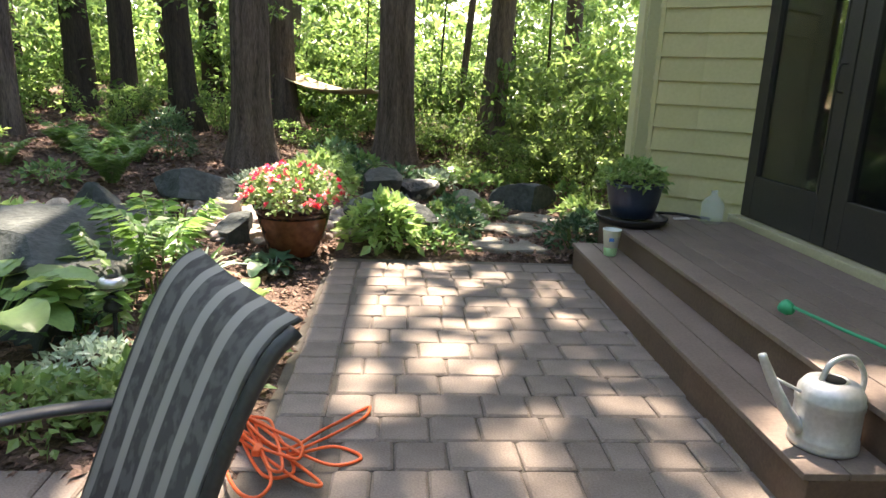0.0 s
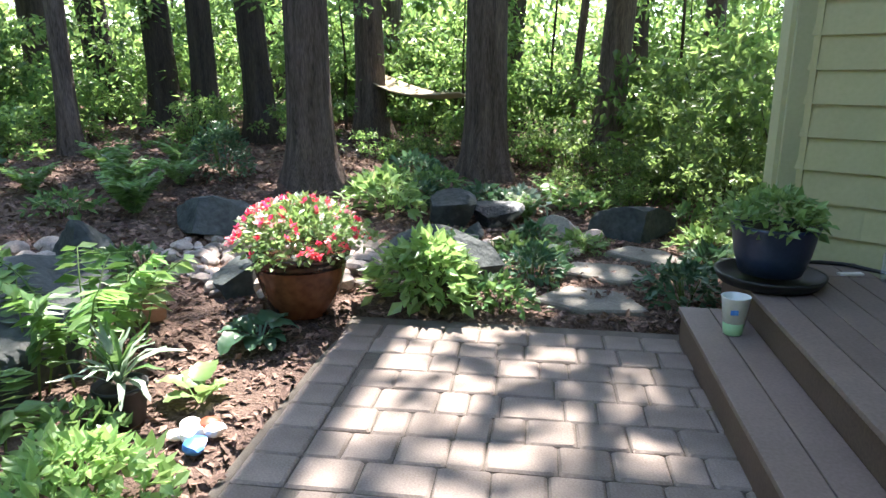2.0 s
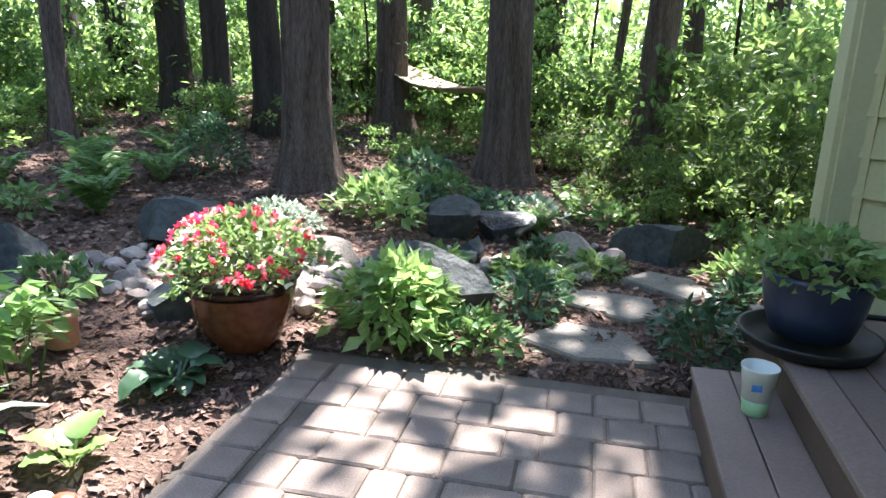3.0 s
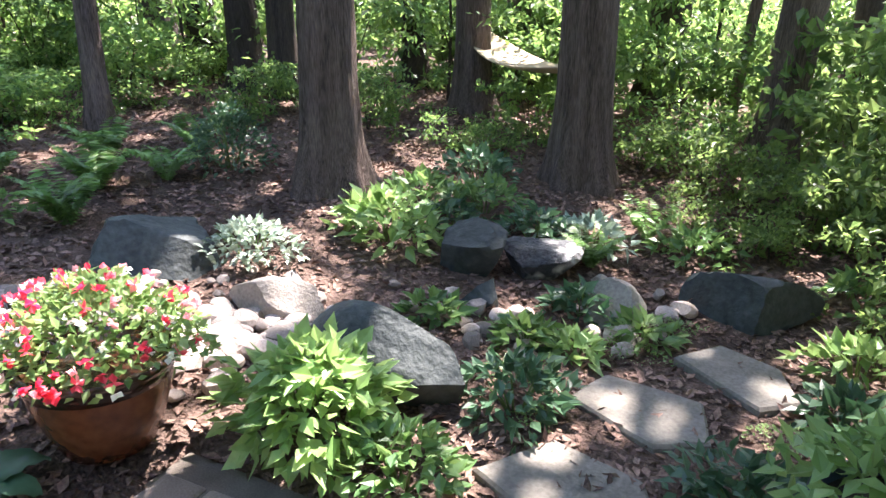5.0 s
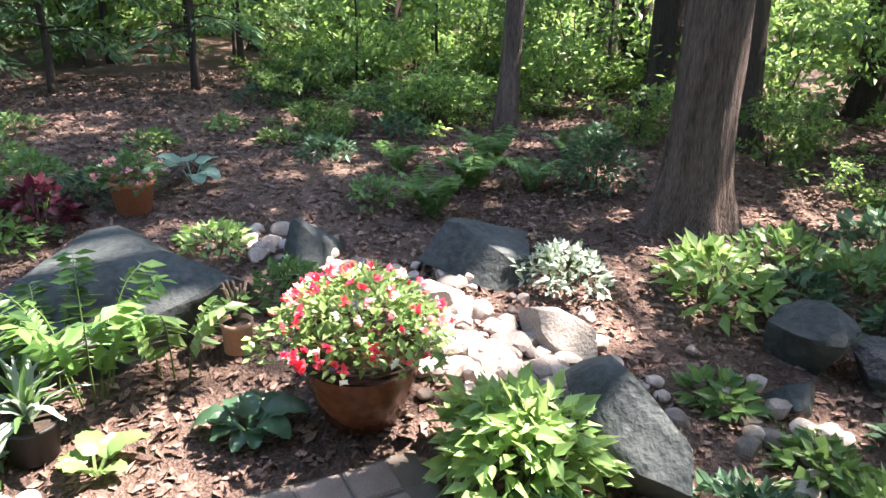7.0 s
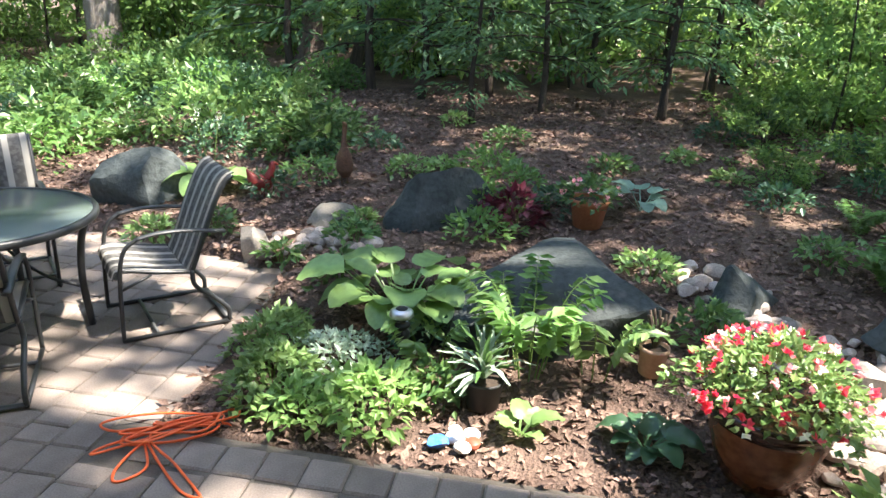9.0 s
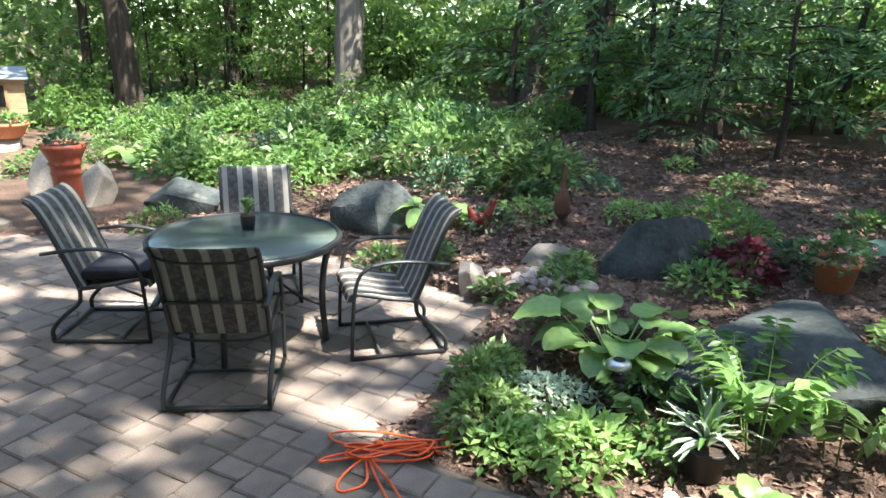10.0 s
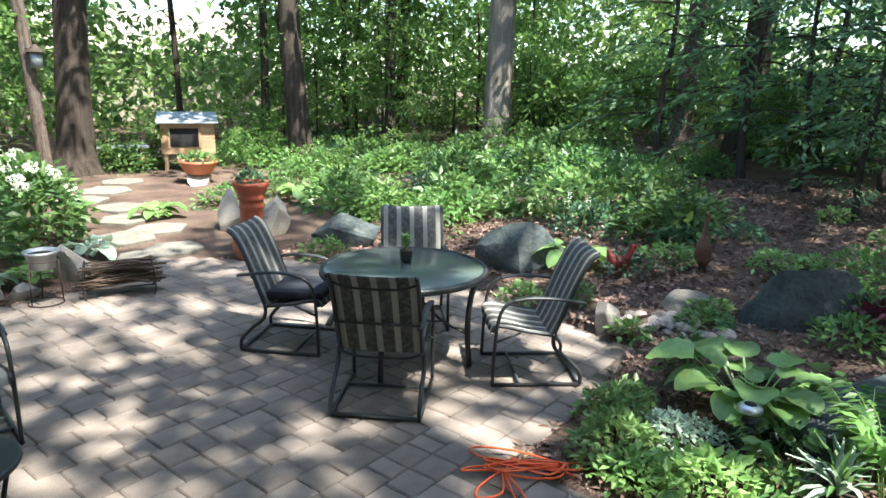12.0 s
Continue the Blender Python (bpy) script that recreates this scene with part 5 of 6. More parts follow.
# ---- patio furniture ----
def sling_chair():
    ch = thing("patio_chair", Matrix(), "dark metal patio armchair with a grey striped sling seat", "chair", "chairs round the glass table")
    w = 0.285
    for s in (-1, 1):
        part("leg", tube(curve([(s * w, 0.29, 0.015), (s * w, 0.285, 0.22), (s * w, 0.27, 0.45), (s * w, 0.235, 0.575), (s * w, 0.16, 0.635)], 5), 0.013, 8), M_FRAME, ch)
        part("armrest", tube(curve([(s * w, 0.17, 0.632), (s * w, 0.05, 0.652), (s * w, -0.12, 0.648), (s * w, -0.34, 0.615)], 5), 0.022, 10, True, 0.55), M_FRAME, ch)
        part("runner", tube([(s * w, 0.30, 0.014), (s * w, -0.34, 0.014)], 0.014, 8), M_FRAME, ch)
        part("rear_leg", tube(curve([(s * w, -0.335, 0.016), (s * w, -0.33, 0.10), (s * w, -0.24, 0.20), (s * w, -0.14, 0.29), (s * w * 0.97, -0.13, 0.39)], 5), 0.015, 8), M_FRAME, ch)
        part("back_post", tube(curve([(s * w * 0.95, -0.13, 0.37), (s * w * 0.95, -0.20, 0.55), (s * w * 0.95, -0.29, 0.78), (s * w * 0.95, -0.36, 0.91), (s * w * 0.95, -0.41, 0.955)], 5), 0.014, 8), M_FRAME, ch)
        part("seat_rail", tube(curve([(s * w * 0.95, 0.30, 0.405), (s * w * 0.95, 0.25, 0.445), (s * w * 0.95, 0.08, 0.41), (s * w * 0.95, -0.13, 0.375)], 5), 0.013, 8), M_FRAME, ch)
        part("brace", tube([(s * w, 0.283, 0.33), (s * w * 0.96, 0.10, 0.40)], 0.009, 6), M_FRAME, ch)
    part("crossbar", tube([(-w, -0.335, 0.02), (w, -0.335, 0.02)], 0.022, 8, True, 0.45), M_FRAME, ch)
    part("crossbar", tube([(-w, 0.10, 0.025), (w, 0.10, 0.025)], 0.012, 8), M_FRAME, ch)
    part("crossbar", tube([(-w * 0.95, -0.235, 0.60), (w * 0.95, -0.235, 0.60)], 0.010, 8), M_FRAME, ch)
    part("crossbar", tube(curve([(-w * 0.93, -0.355, 0.90), (-w * 0.5, -0.375, 0.872), (w * 0.5, -0.375, 0.872), (w * 0.93, -0.355, 0.90)], 5), 0.008, 8), M_FRAME, ch)
    part("crossbar", tube(curve([(-w * 0.93, -0.15, 0.375), (-w * 0.5, -0.16, 0.345), (w * 0.5, -0.16, 0.345), (w * 0.93, -0.15, 0.375)], 5), 0.009, 8), M_FRAME, ch)

    def sling(pts, name):
        c = curve(pts, 6)
        vs, fs = [], []
        xs = np.linspace(-0.262, 0.262, 9)
        for k, off in enumerate((0.0, -0.006)):
            for p in c:
                for x in xs:
                    vs.append((x, p.y + off, p.z + off - 0.012 * (1 - (x / 0.262) ** 2)))
        m = len(xs)
        n = len(c)
        for k in range(2):
            for i in range(n - 1):
                for j in range(m - 1):
                    a = k * n * m + i * m + j
                    fs.append((a, a + 1, a + m + 1, a + m) if k == 0 else (a, a + m, a + m + 1, a + 1))
        for i in range(n - 1):
            for j in (0, m - 1):
                a, b = i * m + j, n * m + i * m + j
                fs.append((a, a + m, b + m, b))
        part(name, mesh_of(name, vs, fs, M_SLING, True), M_SLING, ch, "grey striped woven cloth")
    sling([(0, 0.315, 0.395), (0, 0.285, 0.445), (0, 0.18, 0.44), (0, 0.03, 0.405), (0, -0.105, 0.385)], "seat")
    sling([(0, -0.112, 0.385), (0, -0.165, 0.50), (0, -0.25, 0.72), (0, -0.325, 0.885), (0, -0.375, 0.95), (0, -0.42, 0.972)], "backrest")
    return ch


def facing(x, y, fx, fy):
    return Matrix.Translation((x, y, 0.001)) @ Matrix.Rotation(math.atan2(-fx, fy), 4, "Z")


chair = sling_chair()
chair.matrix_basis = facing(-0.71, 1.00, -0.81, -0.59)
copy_thing(chair, facing(-1.74, 1.42, 0.73, -0.68))
left_chair = copy_thing(chair, facing(-0.87, -0.24, -0.55, 0.83))
copy_thing(chair, facing(-1.90, 0.07, 0.67, 0.74))
tagged(copy_thing(chair, facing(1.45, -0.32, 0.08, 1.0)), "dark metal patio chair with a striped sling beside a small table", group="chairs by the house")
cush = box(0.46, 0.44, 0.07, 0, 0.08, 0, 0.03)
for v in cush.verts:
    v.co.z += 0.012 * noise.noise(v.co * 7)
o = single("seat_cushion", bpy.data.meshes.new("seat_cushion"), facing(-0.87, -0.24, -0.55, 0.83) @ Matrix.Translation((0, 0, 0.425)), "dark navy cushion lying on a patio chair", "cushion")
cush.to_mesh(o.data)
o.data.materials.append(M_CUSHION)

table = thing("patio_table", Matrix.Translation((-1.25, 0.62, 0)), "round patio table with a frosted glass top and dark metal legs", "table")
part("tabletop", lathe([(0.0, 0.716), (0.595, 0.716), (0.60, 0.719), (0.60, 0.726), (0.595, 0.729), (0.0, 0.729)], 64), M_TABLE_GLASS, table, "frosted greenish glass")
part("rim", lathe([(0.585, 0.69), (0.615, 0.69), (0.628, 0.70), (0.628, 0.728), (0.618, 0.736), (0.598, 0.736), (0.598, 0.73), (0.6, 0.715), (0.585, 0.712)], 64), M_FRAME, table)
for k in range(4):
    a = radians(28 + 90 * k)
    c, s = math.cos(a), math.sin(a)
    part("leg", tube(curve([(0.52 * c, 0.52 * s, 0.0), (0.50 * c, 0.50 * s, 0.3), (0.52 * c, 0.52 * s, 0.55), (0.57 * c, 0.57 * s, 0.70)], 5), 0.022, 10), M_FRAME, table)
    part("brace", tube(curve([(0.51 * c, 0.51 * s, 0.25), (0.3 * c, 0.3 * s, 0.34), (0.12 * c, 0.12 * s, 0.52), (0.05 * c, 0.05 * s, 0.69)], 5), 0.010, 8), M_FRAME, table)
part("hub", lathe([(0.06, 0.66), (0.075, 0.67), (0.075, 0.70), (0.06, 0.712)], 24), M_FRAME, table)


def pot(name, m, prof, mat, label, soil_r, soil_z, category="pot", wobble=0.0):
    th = thing(name, m, label, category)
    part("body", lathe(prof, 40, wobble), mat, th)
    part("soil", lathe([(soil_r * 0.99, soil_z - 0.02), (soil_r, soil_z), (soil_r * 0.5, soil_z + 0.01), (0.001, soil_z + 0.015)], 24), M_SOIL, th)
    return th


def potted(th, rng, n, rx, h, size, mat, z, flowers=(), spread=0.45, droop=0.25, width=0.6, ry=None, name="foliage"):
    v, t = dome(rng, n, rx, ry or rx, h, size, 0.05, width, spread, droop, 0.5)
    v = v + np.array([0, 0, z])
    part(name, tri_mesh(name, v, t, mat), mat, th)
    for fm, cnt, sz in flowers:
        a = rng.uniform(0, 6.28, cnt)
        c = rng.uniform(0.05, 1, cnt)
        q = np.sqrt(1 - c ** 2)
        p = np.stack([rx * 1.05 * q * np.cos(a), (ry or rx) * 1.05 * q * np.sin(a), z + h * (0.1 + 0.95 * c)], 1)
        d = np.stack([q * np.cos(a), q * np.sin(a), c], 1)
        for k in range(cnt):
            b = norm(rng.normal(size=(5, 3)) * 0.9 + d[k] * 0.5)
            v, t = leaf_arrays(rng, np.tile(p[k], (5, 1)), b, sz, 0.9, -0.1, 0.15)
            part("flower", tri_mesh("flower", v, t, fm), fm, th)


rng = np.random.default_rng(77)
# the big glazed pot of impatiens
fp = pot("flower_pot", Matrix.Translation((-1.06, 4.90, ground_z(-1.06, 4.90) - 0.01)) @ Matrix.Diagonal((1.08, 1.08, 1.08, 1)), [(0.13, 0), (0.155, 0.01), (0.20, 0.12), (0.235, 0.24), (0.245, 0.31), (0.262, 0.325), (0.268, 0.345), (0.255, 0.355), (0.235, 0.35), (0.225, 0.31)],
         M_GLAZE, "large brown glazed pot overflowing with red and white impatiens", 0.225, 0.32)
part("rim_glaze", lathe([(0.243, 0.275), (0.2475, 0.30), (0.2485, 0.312), (0.265, 0.326), (0.271, 0.345), (0.257, 0.3575), (0.236, 0.352), (0.236, 0.348)], 40, 0.004), M_DARK_GLAZE, fp, "dark dripping glaze round the rim")
potted(fp, rng, 1700, 0.345, 0.28, 0.045, M_LIME, 0.33, ((M_PETAL_RED, 64, 0.031), (M_PETAL_PINK, 34, 0.029), (M_PETAL_WHITE, 26, 0.026)), spread=0.6)
# blue pot on the deck
bp = pot("planter", HF @ Matrix.Translation((0.445, -0.07, DECK_Z + 0.052)) @ Matrix.Diagonal((0.93, 0.93, 0.93, 1)), [(0.13, 0), (0.16, 0.01), (0.195, 0.12), (0.215, 0.24), (0.225, 0.26), (0.228, 0.275), (0.21, 0.278), (0.20, 0.25)], M_BLUE_GLAZE,
         "navy glazed planter with leafy herbs standing in a saucer", 0.2, 0.25)
potted(bp, rng, 620, 0.26, 0.22, 0.065, M_LIME, 0.24, spread=0.6)
single("saucer", lathe([(0.20, 0), (0.235, 0.01), (0.262, 0.05), (0.266, 0.062), (0.252, 0.062), (0.23, 0.025), (0.0, 0.022)], 40), HF @ Matrix.Translation((0.445, -0.07, DECK_Z)), "dark grey plastic saucer under the navy planter", "saucer").data.materials.append(M_BLACK_PLASTIC)
# paper-white cup
CUP_S = 0.86
cup = thing("plastic_cup", HF @ Matrix.Translation((0.215, -0.37, 0.186)) @ Matrix.Diagonal((CUP_S * 0.92, CUP_S * 0.92, CUP_S * 1.3, 1)), "milky white plastic cup with a pale green bottom", "cup")
cup_body = part("body", lathe([(0.062, 0.055), (0.081, 0.16), (0.085, 0.165), (0.085, 0.17), (0.079, 0.17), (0.06, 0.06)], 32), M_CUP, cup)
part("base", lathe([(0.05, 0), (0.055, 0.004), (0.0622, 0.054), (0.055, 0.056)], 32), M_CUP_GREEN, cup, "pale green lower part")
part("print", box(0.045, 0.003, 0.022, -0.02, -0.0745, 0.10, 0.001), M_BLUE_PAINT, cup_body, "small dark printed mark")
# jug, hose and paper by the wall
jug = single("glass_jug", lathe([(0.07, 0), (0.085, 0.01), (0.088, 0.14), (0.07, 0.19), (0.03, 0.215), (0.026, 0.25), (0.03, 0.255), (0.022, 0.255), (0.02, 0.215), (0.062, 0.185), (0.08, 0.14), (0.078, 0.016)], 32),
             HF @ Matrix.Translation((1.10, 0.02, DECK_Z)), "empty clear glass jug standing on the deck", "jug")
jug.data.materials.append(M_JUG)
jug.visible_shadow = False
single("garden_hose", tube(curve([(0.62, 0.25, 0.012), (0.78, 0.34, 0.012), (0.95, 0.32, 0.012), (1.05, 0.22, 0.012), (1.14, 0.12, 0.012)], 8), 0.011, 8), HF @ Matrix.Translation((0, 0, DECK_Z)), "black hose lying along the foot of the wall", "hose").data.materials.append(M_BLACK_PLASTIC)
o = single("paper_strip", bpy.data.meshes.new("paper_strip"), HF @ Matrix.Translation((0.92, 0.14, DECK_Z + 0.001)) @ Matrix.Rotation(0.2, 4, "Z"), "white folded paper lying on the deck", "paper")
box(0.13, 0.035, 0.012, 0, 0, 0, 0.003).to_mesh(o.data)
o.data.materials.append(M_WHITE_PAINT)

# watering can and sprinkler wand
can = thing("watering_can", HF @ Matrix.Translation((0.205, -2.93, 0.186)) @ Matrix.Rotation(radians(8), 4, "Z"), "grey galvanized watering can with a long spout", "watering can")
can_body = part("body", lathe([(0.10, 0), (0.112, 0.004), (0.112, 0.02), (0.108, 0.026), (0.112, 0.034), (0.108, 0.04), (0.106, 0.15), (0.110, 0.156), (0.106, 0.164), (0.110, 0.17), (0.106, 0.178), (0.104, 0.2), (0.085, 0.228), (0.05, 0.24), (0.042, 0.238), (0.04, 0.22)], 40), M_GALV, can)
part("spout", tube(curve([(-0.10, 0.0, 0.06), (-0.15, 0.02, 0.13), (-0.20, 0.05, 0.23), (-0.235, 0.07, 0.31)], 5), list(np.linspace(0.024, 0.014, 16)), 14), M_GALV, can)
part("brace", tube([(-0.10, 0.02, 0.19), (-0.20, 0.055, 0.235)], 0.006, 8), M_GALV, can)
part("handle", tube(curve([(-0.05, 0, 0.23), (-0.02, 0, 0.30), (0.06, 0, 0.315), (0.12, 0, 0.24), (0.108, 0, 0.14)], 6), 0.010, 10), M_GALV, can)
# dark disc paints the shade inside the can's mouth
part("opening", lathe([(0.0, 0.2405), (0.038, 0.2405), (0.036, 0.236)], 24), M_DARK, can_body)
wand = thing("sprinkler_wand", HF @ Matrix.Translation((0.62, -2.5, DECK_Z)) @ Matrix.Rotation(radians(25), 4, "Z"), "green plastic watering wand lying on the deck", "hose wand")
part("tube", tube([(-0.0, 0.33, 0.075), (0.0, 0.1, 0.05), (0.0, -0.35, 0.02)], 0.008, 8), M_GREEN_PLASTIC, wand)
part("head", lathe([(0.012, 0), (0.03, 0.02), (0.034, 0.05), (0.03, 0.06), (0.0, 0.062)], 20), M_GREEN_PLASTIC, wand).matrix_basis = pose(0, 0.33, 0.05, -70, 0, 0)
part("grip", tube([(0.0, -0.33, 0.03), (0.0, -0.47, 0.045)], 0.026, 10), M_GREEN_PLASTIC, wand)

# the orange extension cord
pts = []
r = np.random.default_rng(9)
for k in range(40):
    # long flattened loops that lie over one another
    a = k * 0.79
    turn = k // 8
    cx, cy = -0.60 + 0.045 * math.sin(turn * 2.3), 2.20 + 0.05 * math.cos(turn * 1.7)
    rx, ry, tw = 0.25 + 0.05 * math.sin(turn * 1.3), 0.045 + 0.02 * math.cos(turn * 2.9), 2.15 + 0.28 * math.sin(turn * 1.9)
    ex, ey = rx * math.cos(a), ry * math.sin(a)
    pts.append((cx + ex * math.cos(tw) - ey * math.sin(tw) + 0.008 * r.normal(), cy + ex * math.sin(tw) + ey * math.cos(tw) + 0.008 * r.normal(), 0.012 + 0.0012 * k + 0.006 * r.uniform()))
pts += [(-0.52, 2.18, 0.05), (-0.40, 2.38, 0.02), (-0.29, 2.55, 0.010), (-0.245, 2.60, 0.010), (-0.26, 2.50, 0.010), (-0.38, 2.32, 0.02), (-0.50, 2.16, 0.03), (-0.36, 2.27, 0.012), (-0.26, 2.24, 0.010), (-0.24, 2.19, 0.010), (-0.34, 2.15, 0.012),
        (-0.5, 2.2, 0.05), (-0.66, 2.36, 0.05), (-0.80, 2.46, 0.03), (-0.85, 2.42, 0.03), (-0.76, 2.34, 0.03), (-0.6, 2.2, 0.05)]
cord = thing("extension_cord", Matrix.Translation((-0.01, 0, 0)), "coiled orange extension cord lying on the pavers and mulch", "cord")
part("cable", tube(curve(pts, 7), 0.0065, 6), M_ORANGE, cord)
part("plug", box(0.03, 0.055, 0.026, -0.6, 2.17, 0.035, 0.006), M_ORANGE, cord)

# things in the near bed
rng = np.random.default_rng(88)
sp = pot("plant_pot", Matrix.Translation((-1.29, 3.60, ground_z(-1.29, 3.60))), [(0.075, 0), (0.085, 0.01), (0.10, 0.15), (0.108, 0.155), (0.108, 0.17), (0.10, 0.17), (0.095, 0.14)], M_BLACK_PLASTIC, "black plastic pot with a spiky white-striped plant", 0.095, 0.15)
for k in range(34):
    me = blade_mesh(0.27 * rng.uniform(0.8, 1.15), 0.030, rng.uniform(50, 110), 0.3, 6, 0.03, heart=False)
    o = part("leaf", me, M_SILVER if k % 3 else M_BED, sp)
    o.location = (0, 0, 0.15)
    o.rotation_euler = (rng.uniform(-0.2, 0.2), rng.uniform(-0.6, 0.4), k * 2.4)
tp = pot("clay_pot", Matrix.Translation((-1.73, 4.46, ground_z(-1.73, 4.46))), [(0.062, 0), (0.07, 0.006), (0.074, 0.14), (0.082, 0.145), (0.082, 0.17), (0.073, 0.17), (0.07, 0.14)], M_TAN_POT, "small tan clay pot with a budding stick-like plant", 0.07, 0.15)
for k in range(9):
    a = rng.uniform(0, 6.28)
    part("stem", tube(curve([(0, 0, 0.14), (0.03 * math.cos(a), 0.03 * math.sin(a), 0.25), (0.06 * math.cos(a + 0.4), 0.06 * math.sin(a + 0.4), 0.33 + 0.05 * rng.uniform())], 3), 0.008, 6), M_STICK, tp)
potted(tp, rng, 40, 0.08, 0.12, 0.06, M_BED, 0.2)
ip = pot("clay_pot", Matrix.Translation((-3.72, 4.02, ground_z(-3.72, 4.02))), [(0.10, 0), (0.115, 0.008), (0.15, 0.2), (0.165, 0.205), (0.168, 0.245), (0.15, 0.245), (0.145, 0.2)], M_TERRA, "terracotta pot of pink impatiens standing in the mulch", 0.145, 0.22)
potted(ip, rng, 260, 0.24, 0.22, 0.07, M_BED, 0.2, ((M_PETAL_PINK, 14, 0.035),))
# solar lamp
lamp = thing("solar_light", Matrix.Translation((-1.53, 3.08, ground_z(-1.53, 3.08))), "steel solar path light on a black stake", "garden light")
part("stake", tube([(0, 0, -0.08), (0, 0, 0.22)], 0.011, 8), M_BLACK_PLASTIC, lamp)
part("collar", lathe([(0.02, 0.2), (0.048, 0.21), (0.05, 0.235), (0.035, 0.25), (0.035, 0.262), (0.05, 0.272), (0.05, 0.285), (0.03, 0.3)], 24), M_BLACK_PLASTIC, lamp)
part("lens", lathe([(0.03, 0.298), (0.045, 0.305), (0.048, 0.33), (0.04, 0.335)], 24), M_JUG, lamp, "clear plastic lens")
cap = part("cap", lathe([(0.066, 0.333), (0.07, 0.337), (0.066, 0.358), (0.05, 0.372), (0.02, 0.376), (0.0, 0.377)], 28), M_STEEL, lamp, "domed steel cap")
part("solar_panel", lathe([(0.0, 0.3775), (0.034, 0.3765), (0.03, 0.379), (0.0, 0.3795)], 20), M_DARK, cap, "dark solar cell")
# painted stones
for k, (dx, dy, s, mt) in enumerate(((0.0, 0.0, 0.05, M_WHITE_PAINT), (0.07, 0.05, 0.045, M_WHITE_PAINT), (0.02, 0.09, 0.045, M_TERRA_RED), (-0.05, 0.07, 0.045, M_WHITE_PAINT), (0.06, -0.07, 0.055, M_BLUE_PAINT), (-0.06, -0.01, 0.04, M_WHITE_PAINT))):
    single("painted_stone", rock_mesh(90 + k, s, s, s * 0.6, mt, 2, 2, 0.03), Matrix.Translation((-0.94 + dx, 3.53 + dy, 0.035)), "small hand-painted pebble in a cluster on the mulch", "stone", "painted stones")
single("painted_stone", rock_mesh(99, 0.06, 0.05, 0.03, M_BLUE_PAINT, 2, 2, 0.03), Matrix.Translation((-1.34, 2.93, ground_z(-1.34, 2.93) + 0.05)), "bright blue painted pebble among the ground cover", "stone", "painted stones")
# metal rooster and bird
m = Matrix.Translation((-4.0, 0.95, ground_z(-4.0, 0.95))) @ Matrix.Rotation(2.2, 4, "Z") @ Matrix.Diagonal((0.75, 0.75, 0.75, 1))
def bird(name, m, mat, label, body, neck, legs):
    vs, fs = [], []
    def add(me):
        o = len(vs)
        vs.extend(tuple(v.co) for v in me.vertices)
        fs.extend(tuple(i + o for i in p.vertices) for p in me.polygons)
        bpy.data.meshes.remove(me)
    add(tube(curve(body[0], 5), curve_r(body[1], 5), 14))
    add(tube(curve(neck[0], 5), curve_r(neck[1], 5), 12))
    for l in legs:
        add(tube(l, 0.008, 6))
    return single(name, mesh_of(name, vs, fs, mat, True), m, label, "figurine")
def curve_r(rs, steps):
    out = []
    for a, b in zip(rs, rs[1:]):
        out += [a + (b - a) * s / steps for s in range(steps)]
    return out + [rs[-1]]
bird("rooster_figurine", m, M_RED_TIN, "red painted metal rooster standing in the bed", ([(-0.18, 0, 0.36), (-0.08, 0, 0.2), (0.05, 0, 0.18), (0.12, 0, 0.26)], [0.01, 0.10, 0.11, 0.03]),
     ([(0.08, 0, 0.22), (0.13, 0, 0.34), (0.15, 0, 0.42), (0.22, 0, 0.40)], [0.07, 0.045, 0.04, 0.006]), ([(0, 0.03, 0.1), (0, 0.03, -0.02)], [(0.02, -0.03, 0.1), (0.02, -0.03, -0.02)]))
bird("bird_figurine", Matrix.Translation((-4.45, 1.62, ground_z(-4.45, 1.62))), M_RUST, "rusty metal bird with a long upright neck", ([(0.0, 0, 0.06), (0.0, 0, 0.14), (0.02, 0, 0.28), (0.03, 0, 0.38)], [0.03, 0.085, 0.075, 0.03]),
     ([(0.03, 0, 0.34), (0.02, 0, 0.48), (0.0, 0, 0.58), (0.06, 0, 0.62)], [0.035, 0.022, 0.026, 0.006]), ([(0, 0.03, 0.1), (0, 0.03, -0.02)], [(0.01, -0.03, 0.1), (0.01, -0.03, -0.02)]))

# potted plant on the table
tpp = pot("table_plant", Matrix.Translation((-1.36, 0.53, 0.7305)), [(0.036, 0), (0.042, 0.005), (0.046, 0.03), (0.05, 0.095), (0.047, 0.1), (0.043, 0.09)], M_BLACK_PLASTIC, "small succulent in a dark pot on the table", 0.043, 0.09)
for k in range(26):
    me = blade_mesh(0.11, 0.03, rng.uniform(20, 90), 0.4, 5, 0.01, heart=False)
    o = part("leaf", me, M_BED if k % 3 else M_LIME, tpp)
    o.location = (0, 0, 0.09 + 0.004 * k)
    o.rotation_euler = (0, rng.uniform(-0.3, 0.2), k * 2.4)
    o.scale = (1 - 0.02 * k,) * 3

